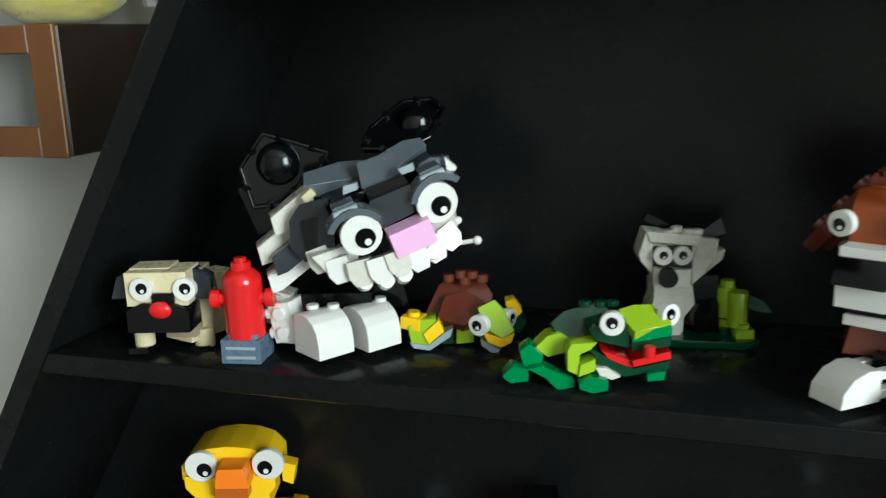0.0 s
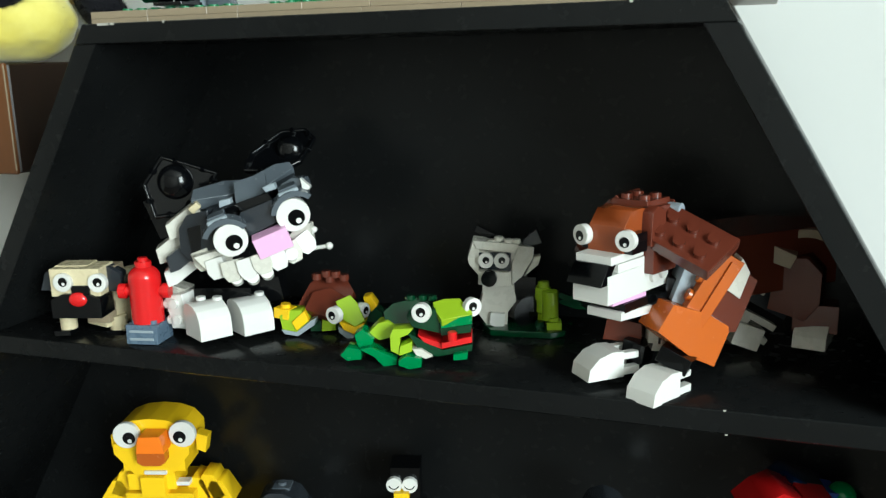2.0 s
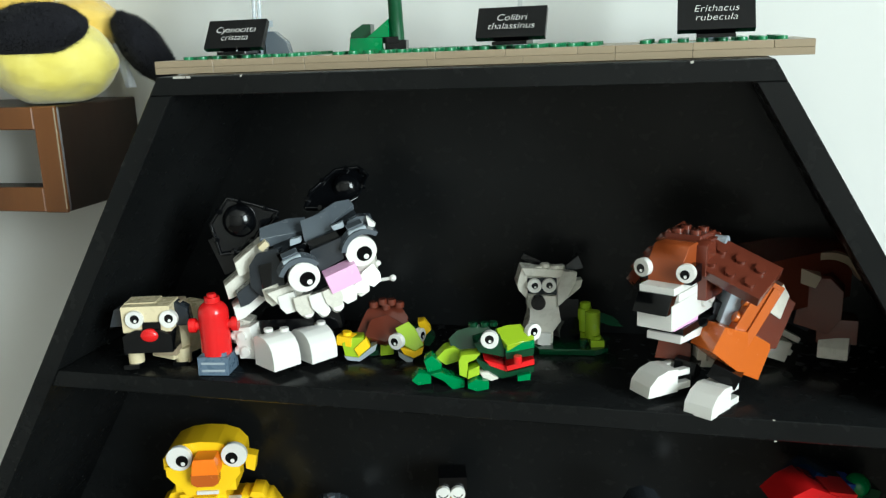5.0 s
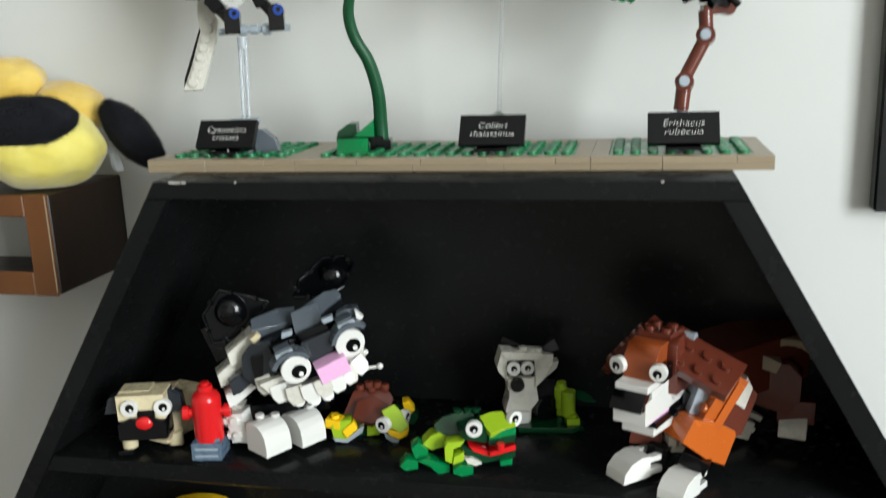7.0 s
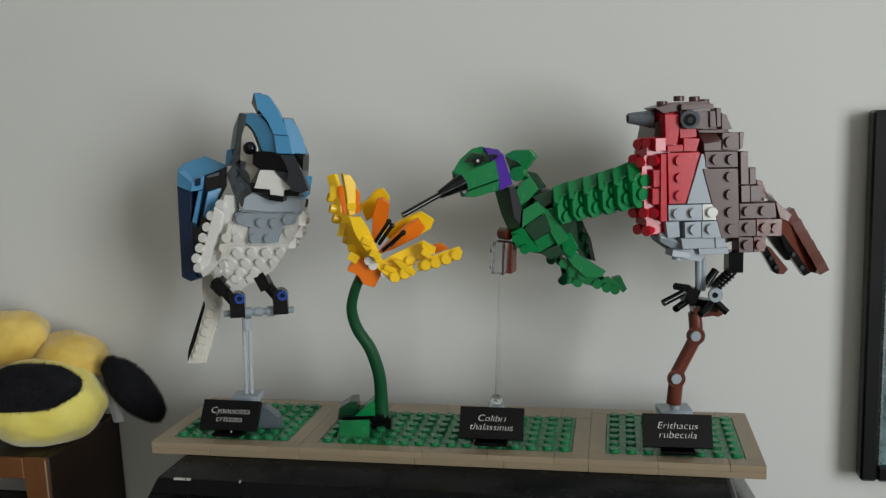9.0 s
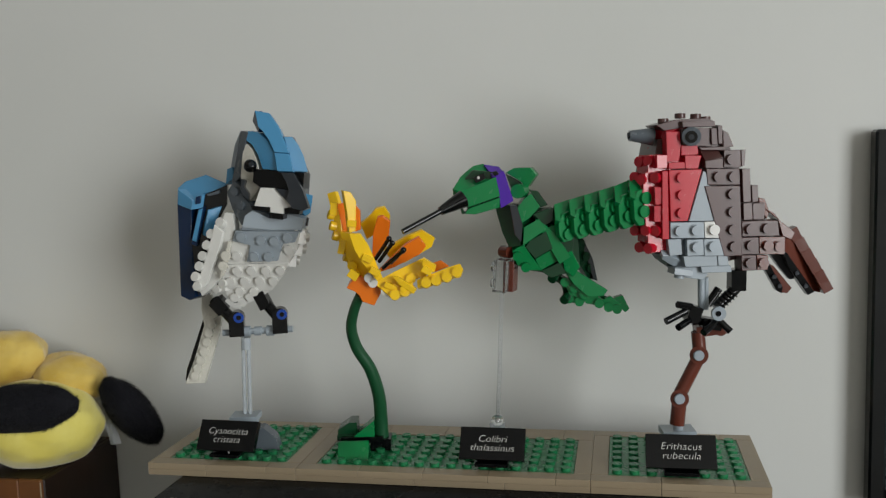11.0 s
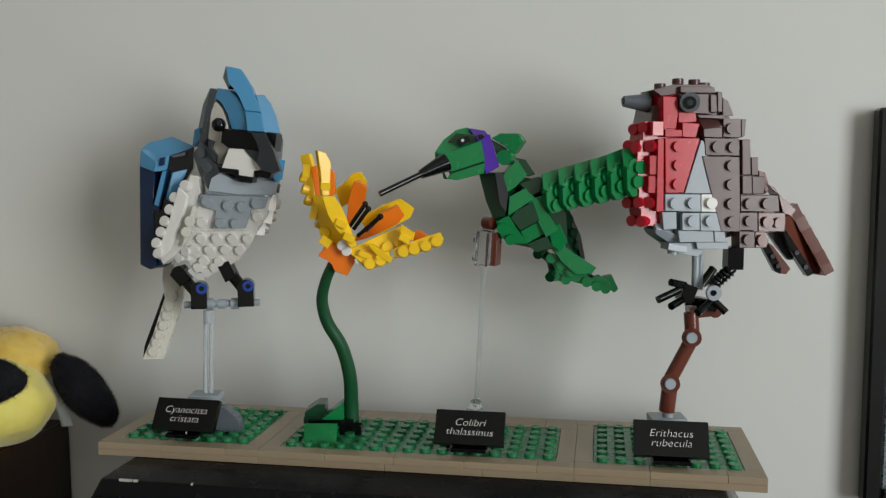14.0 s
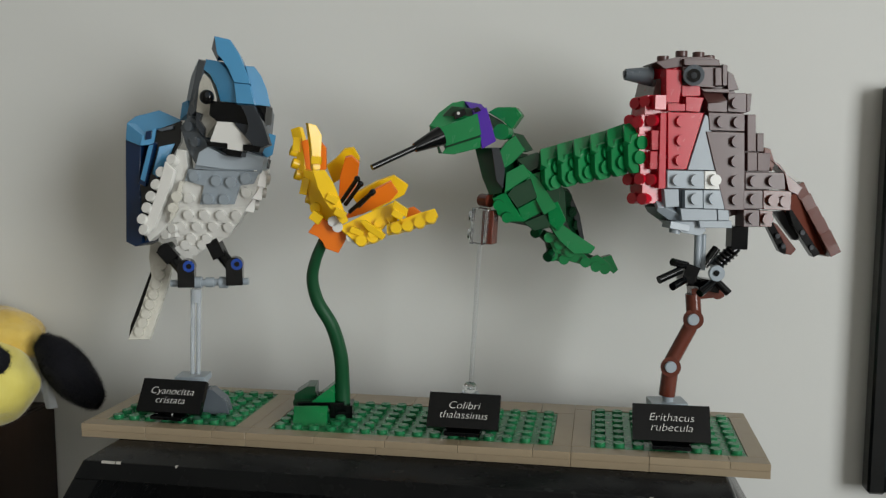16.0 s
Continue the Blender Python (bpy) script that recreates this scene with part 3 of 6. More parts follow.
flower = thing("flower_model", m, "brick-built yellow and orange flower on a curved green stem", "flower model")
stem = spline([S(607, 722) * 0.001, S(606, 680) * 0.001, S(603, 630) * 0.001, S(588, 578) * 0.001, S(563, 535) * 0.001, S(553, 495) * 0.001, S(559, 460) * 0.001, S(572, 428) * 0.001], 7)
part("stem", tube_bm(stem, [0.0037 - 0.0014 * i / len(stem) for i in range(len(stem))], 16), STEMG, flower)
brick(flower, BLACK, S(606, 724, 0), (10.5, 11, 6.4), name="stem_socket")
brick(flower, DGREEN, S(553, 706, 4), (16, 15.5, 3.1), name="plate")
brick(flower, BLACK, S(570, 714, -2), (22, 9, 3.1), name="plate")
shaped(flower, DGREEN, S(543, 693, 5), [(-5, -4), (5, -4), (5, 4), (1, 4), (-5, 0)], 12, (0, 0, 0), name="slope")
shaped(flower, GREEN, S(574, 694, 0), [(-6, -4), (5.5, -4), (5.5, 5)], 10, (0, 0, 0), name="slope")
shaped(flower, GREEN, S(551, 736, -12), [(-8, -4.5), (3, -4.5), (1, 4.5), (-1, 4.5)], 15.6, (0, 0, 0), axis="x", name="slope")
tile3(flower, ORANGE, [(545, 412), (566, 384), (616, 418), (599, 448), (576, 440), (570, 428), (562, 420)], -6, 13, S, "cup")
for u, v in ((590, 392), (598, 402), (622, 419), (634, 424)):
    disc(flower, WHITE, S(u, v, -8), 2.2, 4, (90, 30, 0), "round_plate")


def petal_lean(d0, du, dv=0.0):
    return lambda u, v: d0 + (u - 600) * du + (v - 360) * dv


for name, mt, deep, thick, studs, outline in (
        ("petal_plate", YELLOW, petal_lean(-2, -0.1, -0.03), 3.2, (), [(514, 229), (530, 224), (537, 250), (541, 310), (553, 372), (545, 360), (530, 310), (522, 265)]),
        ("petal_tongue", ORANGE, petal_lean(4, 0, -0.03), 3, (), [(533, 250), (548, 246), (557, 300), (562, 345), (546, 315), (540, 290)]),
        ("petal_plate", YELLOW, petal_lean(-2, 0.1, 0.02), 4, (), [(545, 218), (560, 222), (570, 240), (567, 300), (554, 302), (551, 260)]),
        ("petal_tongue", ORANGE, petal_lean(3, 0, 0), 3, (), [(564, 246), (577, 262), (577, 300), (566, 304)]),
        ("petal_plate", YELLOW, petal_lean(-14, 0.05, 0.02), 3.2, (), [(553, 302), (576, 302), (591, 326), (617, 392), (606, 398), (577, 360), (563, 335)]),
        ("petal_plate", YELLOW, petal_lean(-6, -0.05, 0.02), 4, ((560, 368),), [(536, 300), (556, 305), (577, 348), (606, 398), (582, 398), (552, 372), (544, 340)]),
        ("petal_plate", YELLOW, petal_lean(24, 0.02, 0.06), 3.2, (), [(578, 294), (596, 280), (610, 264), (626, 262), (637, 280), (634, 297), (612, 312), (590, 325)]),
        ("petal_tongue", ORANGE, petal_lean(17, 0.0, 0.1), 2.6, (), [(602, 310), (611, 280), (622, 278), (636, 290), (631, 328), (614, 352), (598, 366)]),
        ("petal_plate", YELLOW, petal_lean(20, 0.05, 0.05), 3.2, (), [(622, 347), (668, 322), (698, 311), (723, 328), (716, 345), (662, 374), (640, 372)]),
        ("petal_tongue", ORANGE, petal_lean(12, 0.03, 0.05), 2.6, (), [(606, 390), (630, 366), (665, 335), (692, 321), (705, 340), (692, 356), (640, 380)]),
        ("petal_tongue", ORANGE, petal_lean(2, 0.0, 0.0), 2.6, (), [(712, 372), (732, 366), (748, 378), (720, 388)]),
        ("petal_plate", YELLOW, petal_lean(-6, 0.02, -0.06), 3.2, ((672, 398), (694, 388)), [(600, 402), (640, 382), (696, 358), (714, 372), (700, 392), (650, 410), (612, 416)]),
        ("petal_plate", YELLOW, petal_lean(-10, -0.02, 0.0), 3.2, (), [(697, 355), (722, 371), (718, 385), (694, 370)]),
        ("petal_plate", YELLOW, petal_lean(-12, -0.02, 0.0), 3.2, (), [(636, 391), (646, 391), (682, 416), (676, 426), (650, 408)]),
        ("petal_plate", YELLOW, petal_lean(-6, -0.02, -0.1), 3.4, ((702, 406), (722, 402), (743, 396), (763, 388)), [(684, 398), (745, 376), (769, 369), (775, 380), (766, 391), (702, 411), (684, 413)]),
        ("petal_plate", YELLOW, petal_lean(-5, 0.0, -0.1), 4, ((640, 428), (660, 422)), [(610, 412), (642, 404), (682, 416), (664, 426), (634, 434)])):
    tile3(flower, mt, outline, deep, thick, S, name, studs)
# small stepped plates along the petal edges
for u, v, deep, size, tilt in ((560, 284, -7, (4, 4, 3.2), 4), (588, 352, -15, (5, 3, 3), 28), (602, 378, -16, (5, 3, 3), 28), (572, 330, -14, (4, 3, 4), 28), (632, 410, -9, (6, 4, 2.6), 24),
                               (664, 412, -11, (6, 4, 2.6), -20), (704, 380, -12, (5, 4, 3), 30), (560, 385, -8, (5, 4, 4), 36), (540, 330, -3, (3.2, 4, 7), 14), (526, 256, -1, (3.2, 4, 6), 6)):
    brick(flower, YELLOW, S(u, v, deep), size, (0, tilt, 0), "", "petal_step")
for u, v in ((520, 268), (523, 290), (528, 310), (548, 352)):
    disc(flower, YELLOW, S(u, v, 0), 2.3, 3, (20, -70, 0), "petal_stud", seg=12)
for a, b in (((604, 358), (632, 317)), ((611, 363), (638, 326)), ((618, 376), (660, 340)), ((634, 366), (658, 342))):
    rod(flower, BLACK, S(*a, -2), S(*b, -6), 0.95, "stamen")
    ball(flower, BLACK, S(*b, -6), 1.35, "stamen_tip")

# ---- hummingbird on a clear rod ----
m, view_point = fit_to_view((0.178, 0.036, 0.0), CAM_UPPER)


def S(u, v, deep=0.0):
    """The bird faces out into the room, its tail towards the wall."""
    return view_point(u, v, deep - 15 * min(1, max(0, (960 - u) / 180)) * min(1, max(0, (690 - v) / 200)))


hum = thing("bird_model", m, "brick-built green hummingbird with a purple band on a clear rod", "bird model", "brick-built birds")
rod(hum, CLEAR, S(833, 688), S(849, 432), 1.1, "rod")
ball(hum, CLEAR, S(832, 686), 3.3, "rod_ball", (1, 1, 0.85))
q = S(832, 694)
brick(hum, CLOUDY, (q.x, 0, q.z / 2), (7.8, 7.8, q.z - 1), name="clear_brick")
brick(hum, CLEAR, S(850, 400, -3), (6.5, 8, 15.8), (0, 4, -20), "l", "clear_brick")
brick(hum, BROWN, S(868, 402, 0), (4.5, 8, 15), (0, 4, -20), "", "brick")
disc(hum, BROWN, S(860, 355, 0), 3, 6, (90, 0, 40), "joint")
rod(hum, BLACK, S(658, 297, -30), S(738, 260, -21), 1.25, "bill")
rod(hum, BLACK, S(734, 262, -21), S(780, 241, -16), 2.0, "bill_base", r2=4.2)
# dark green and charcoal pieces paint in the bird's shaded sides and recesses
for name, mt, deep, thick, studs, outline in (
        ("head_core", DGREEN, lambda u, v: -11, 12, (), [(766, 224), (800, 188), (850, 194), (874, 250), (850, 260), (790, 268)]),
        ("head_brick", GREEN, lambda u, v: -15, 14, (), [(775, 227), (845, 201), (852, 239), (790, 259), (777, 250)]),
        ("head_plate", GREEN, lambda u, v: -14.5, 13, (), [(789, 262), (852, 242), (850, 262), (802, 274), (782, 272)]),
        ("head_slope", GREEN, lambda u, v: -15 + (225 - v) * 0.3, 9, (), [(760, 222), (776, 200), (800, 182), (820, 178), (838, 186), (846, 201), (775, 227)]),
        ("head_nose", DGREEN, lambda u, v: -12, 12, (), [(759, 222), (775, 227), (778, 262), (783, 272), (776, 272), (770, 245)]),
        ("throat_band", PURPLE, lambda u, v: -16.5, 16, (), [(836, 199), (861, 190), (878, 250), (853, 264), (847, 228)]),
        ("throat_band", PURPLE, lambda u, v: -15 + (200 - v) * 0.4, 6, (), [(822, 179), (852, 184), (858, 191), (838, 199)]),
        ("nape_slope", GREEN, lambda u, v: -6 - (u - 864) * 0.06, 9, (), [(864, 199), (880, 190), (912, 190), (923, 204), (906, 228), (890, 215)]),
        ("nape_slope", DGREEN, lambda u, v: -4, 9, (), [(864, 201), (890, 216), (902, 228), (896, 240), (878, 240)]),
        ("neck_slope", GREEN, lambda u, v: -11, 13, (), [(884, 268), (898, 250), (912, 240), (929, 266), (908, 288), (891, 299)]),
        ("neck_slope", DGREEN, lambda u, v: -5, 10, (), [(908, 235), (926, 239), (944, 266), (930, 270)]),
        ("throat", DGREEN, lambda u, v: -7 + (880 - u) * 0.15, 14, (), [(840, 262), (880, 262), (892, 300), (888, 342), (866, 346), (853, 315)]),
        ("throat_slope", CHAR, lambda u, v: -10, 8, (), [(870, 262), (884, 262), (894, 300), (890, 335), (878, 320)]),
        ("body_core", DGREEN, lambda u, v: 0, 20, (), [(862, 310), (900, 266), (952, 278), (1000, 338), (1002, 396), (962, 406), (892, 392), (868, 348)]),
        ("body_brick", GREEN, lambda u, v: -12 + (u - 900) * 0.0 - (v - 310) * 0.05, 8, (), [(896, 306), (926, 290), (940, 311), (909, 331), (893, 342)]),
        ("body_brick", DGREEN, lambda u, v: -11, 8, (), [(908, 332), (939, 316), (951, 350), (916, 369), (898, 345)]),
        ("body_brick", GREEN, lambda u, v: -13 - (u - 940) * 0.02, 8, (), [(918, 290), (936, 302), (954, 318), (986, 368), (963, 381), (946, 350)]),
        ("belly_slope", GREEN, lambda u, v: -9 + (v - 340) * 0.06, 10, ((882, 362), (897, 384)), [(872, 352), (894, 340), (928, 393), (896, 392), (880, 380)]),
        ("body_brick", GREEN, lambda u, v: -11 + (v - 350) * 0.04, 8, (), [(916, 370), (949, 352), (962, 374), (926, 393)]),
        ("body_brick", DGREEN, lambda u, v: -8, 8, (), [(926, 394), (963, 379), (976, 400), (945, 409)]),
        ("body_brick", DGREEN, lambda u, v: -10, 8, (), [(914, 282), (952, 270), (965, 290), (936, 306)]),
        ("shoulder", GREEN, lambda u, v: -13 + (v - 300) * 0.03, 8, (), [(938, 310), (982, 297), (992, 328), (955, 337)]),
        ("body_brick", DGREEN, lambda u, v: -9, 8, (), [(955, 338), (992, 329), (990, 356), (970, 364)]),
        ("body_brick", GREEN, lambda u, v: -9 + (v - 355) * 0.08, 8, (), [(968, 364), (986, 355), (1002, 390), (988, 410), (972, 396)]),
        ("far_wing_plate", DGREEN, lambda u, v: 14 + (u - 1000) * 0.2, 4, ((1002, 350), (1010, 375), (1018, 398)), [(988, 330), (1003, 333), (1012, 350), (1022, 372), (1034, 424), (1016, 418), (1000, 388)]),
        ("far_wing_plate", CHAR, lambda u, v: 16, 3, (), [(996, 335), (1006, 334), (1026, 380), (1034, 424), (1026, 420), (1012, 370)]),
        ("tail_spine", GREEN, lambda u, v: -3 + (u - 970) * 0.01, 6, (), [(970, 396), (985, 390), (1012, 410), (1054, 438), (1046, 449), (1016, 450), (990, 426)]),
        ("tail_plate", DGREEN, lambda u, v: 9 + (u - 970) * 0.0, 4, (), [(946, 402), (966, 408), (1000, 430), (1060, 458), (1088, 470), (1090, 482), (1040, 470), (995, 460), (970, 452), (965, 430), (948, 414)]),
        ("tail_plate", GREEN, lambda u, v: 2 - (u - 970) * 0.03, 4, ((972, 420), (990, 432), (1008, 444)), [(964, 410), (985, 416), (1018, 448), (1010, 458), (980, 446)]),
        ("tail_brick", GREEN, lambda u, v: 4 - (u - 970) * 0.03, 4, ((978, 453), (998, 459)), [(966, 444), (984, 440), (1008, 454), (1004, 466), (974, 460)]),
        ("tail_brick", GREEN, lambda u, v: 5 - (u - 970) * 0.03, 4, ((1016, 455), (1036, 464)), [(1006, 446), (1024, 444), (1046, 460), (1042, 472), (1012, 464)]),
        ("tail_brick", GREEN, lambda u, v: 6 - (u - 970) * 0.03, 4, ((1054, 472), (1070, 476)), [(1042, 458), (1058, 452), (1080, 468), (1078, 483), (1048, 476)]),
        ("tail_tip", GREEN, lambda u, v: 8, 5, (), [(1066, 456), (1082, 452), (1094, 478), (1086, 485), (1070, 470)])):
    uc, vc = sum(q[0] for q in outline) / len(outline), sum(q[1] for q in outline) / len(outline)
    ahead = 15 * min(1, max(0, (960 - uc) / 180)) * min(1, max(0, (690 - vc) / 200))
    tile3(hum, mt, outline, lambda u, v: deep(u, v) - ahead, thick, view_point, name, studs)
tile3(hum, BLACK, [(801, 201), (822, 192), (825, 203), (806, 212)], -28.5, 5, view_point, "eye")
disc(hum, WHITE, view_point(811, 201, -29), 0.7, 0.6, (90, 0, -16), "eye_glint", seg=10)
tile3(hum, BLACK, [(838, 192), (846, 189), (852, 196), (842, 200)], -27.0, 3, view_point, "band_gap")
disc(hum, GREEN, S(891, 234, -10), 3.4, 11, (90, 0, -16), "neck_joint")
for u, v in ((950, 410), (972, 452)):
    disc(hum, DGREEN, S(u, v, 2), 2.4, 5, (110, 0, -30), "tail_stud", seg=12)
# raised wing: six overlapping plates stepping up to the tip, each with chamfered corners and two studs, under a smooth leading edge
for i in range(6):
    x0, y0 = 966 + 29.5 * i, 284 - 8.6 * i
    x1, y1 = x0 + 31 + (5 if i == 5 else 0), y0 + 52 + 2.5 * i
    d = -18 - 2.2 * i
    tile3(hum, GREEN, [(x0 - 2, y0 + 16), (x0 + 6, y0 - 2), (x0 + 24, y0 - 8), (x1 + 6, y0 + 10), (x1 + 4, y1 - 14), (x1 - 8, y1 - 2), (x0 + 8, y1 + 2), (x0 - 1, y1 - 12)],
          lambda u, v: d + (u - x0) * 0.14, 3.2, S, "wing_plate", ((x0 + 19, y0 + 12), (x0 + 15, y0 + 38)), r=2.9)
    tile3(hum, GREEN, [(x0 - 10, y0 - 20), (x0 + 20, y0 - 28 - (3 if i > 3 else 0)), (x1 + (22 if i < 5 else 2), y0 - 28 - (3 if i > 3 else 0)), (x1 + 6, y0 + 8), (x0 + 18, y0 - 6), (x0 + 2, y0 + 12), (x0 - 8, y0 + 8)],
          lambda u, v: d + 2 + (u - x0) * 0.05 + (y0 - v) * 0.25, 3.2, S, "wing_edge")

# ---- robin on a brown branch ----
m, S = fit_to_view((0.2655, 0.032, 0.0), CAM_UPPER)
rob = thing("bird_model", m, "brick-built robin with a red breast on a brown branch", "bird model", "brick-built birds")
q = S(1182, 714, 0)
brick(rob, LGREY, (q.x, 2, q.z / 2 - 1), (11, 11, q.z - 2), name="brick")
brick(rob, LGREY, (q.x, 2, q.z - 0.6), (15.8, 12, 3.1), name="plate")
rod(rob, LGREY, (q.x, 0, q.z), S(1181, 694), 2.4, "pin")
rod(rob, BROWN, S(1180, 700), S(1186, 655), 3.6, "branch_piece")
rod(rob, BROWN, S(1188, 640), S(1222, 578), 3.2, "branch_piece")
rod(rob, BROWN, S(1228, 560), S(1226, 520), 3.3, "branch_piece")
for u, v in ((1187, 650), (1227, 566)):
    part("branch_joint", tube_bm([S(u, v, -3.6) * 0.001, S(u, v, 3.6) * 0.001], 0.0044, 18), BROWN, rob)
    # light grey disc stands in for the light seen through the hole
    disc(rob, LGREY, S(u, v, -4.2), 2.5, 1.4, (90, 0, 0), "joint_hole")
brick(rob, BROWN, S(1248, 516, 2), (14, 8, 5), (0, -6, 0), "", "branch_plate")
disc(rob, BROWN, S(1266, 516, 4), 3, 8, (90, 0, 0), "branch_knob")
# feet and legs
for (u0, v0, d0), (u1, v1, d1) in (((1205, 478, -6), (1166, 496, -10)), ((1210, 496, -6), (1190, 508, -12)), ((1215, 470, -4), (1190, 464, -8)), ((1262, 500, -6), (1238, 520, -12)), ((1268, 498, -6), (1290, 520, -8)), ((1215, 500, 0), (1260, 500, 0))):
    rod(rob, BLACK, S(u0, v0, d0), S(u1, v1, d1), 1.7, "claw")
brick(rob, BLACK, S(1218, 484, -2), (6, 8, 8), (0, 20, 0), "", "foot")
brick(rob, BLACK, S(1252, 504, -2), (9, 7, 5), (0, 10, 0), "", "foot")
disc(rob, LGREY, S(1268, 484, -8), 3.4, 2, (90, 0, 0), "foot_pin")
disc(rob, BLACK, S(1268, 484, -9.3), 1.3, 0.6, (90, 0, 0), "pin_hole")
rod(rob, LGREY, S(1234, 478, 2), S(1236, 415, 2), 1.7, "leg_rod")
rod(rob, LGREY, S(1243, 478, 2), S(1245, 415, 2), 1.2, "leg_rod")
rod(rob, BLACK, S(1246, 470, 6), S(1268, 440, 8), 2.0, "leg")
rod(rob, BLACK, S(1262, 474, -4), S(1302, 438, -2), 2.6, "leg")
for i in range(5):
    rod(rob, BLACK, S(1270 + 6 * i, 467 - 5.2 * i, -4), S(1272 + 6 * i, 465 - 5.2 * i, -4), 3.1, "leg_ridge")
brick(rob, BLACK, S(1304, 420, -2), (7, 8, 10), (0, 0, 0), "", "hip")
# belly, breast, wing: flank plates with studs, all on one upright face that looks towards the window


def flank(u, v):
    return -9 + (u - 1215) * 0.022


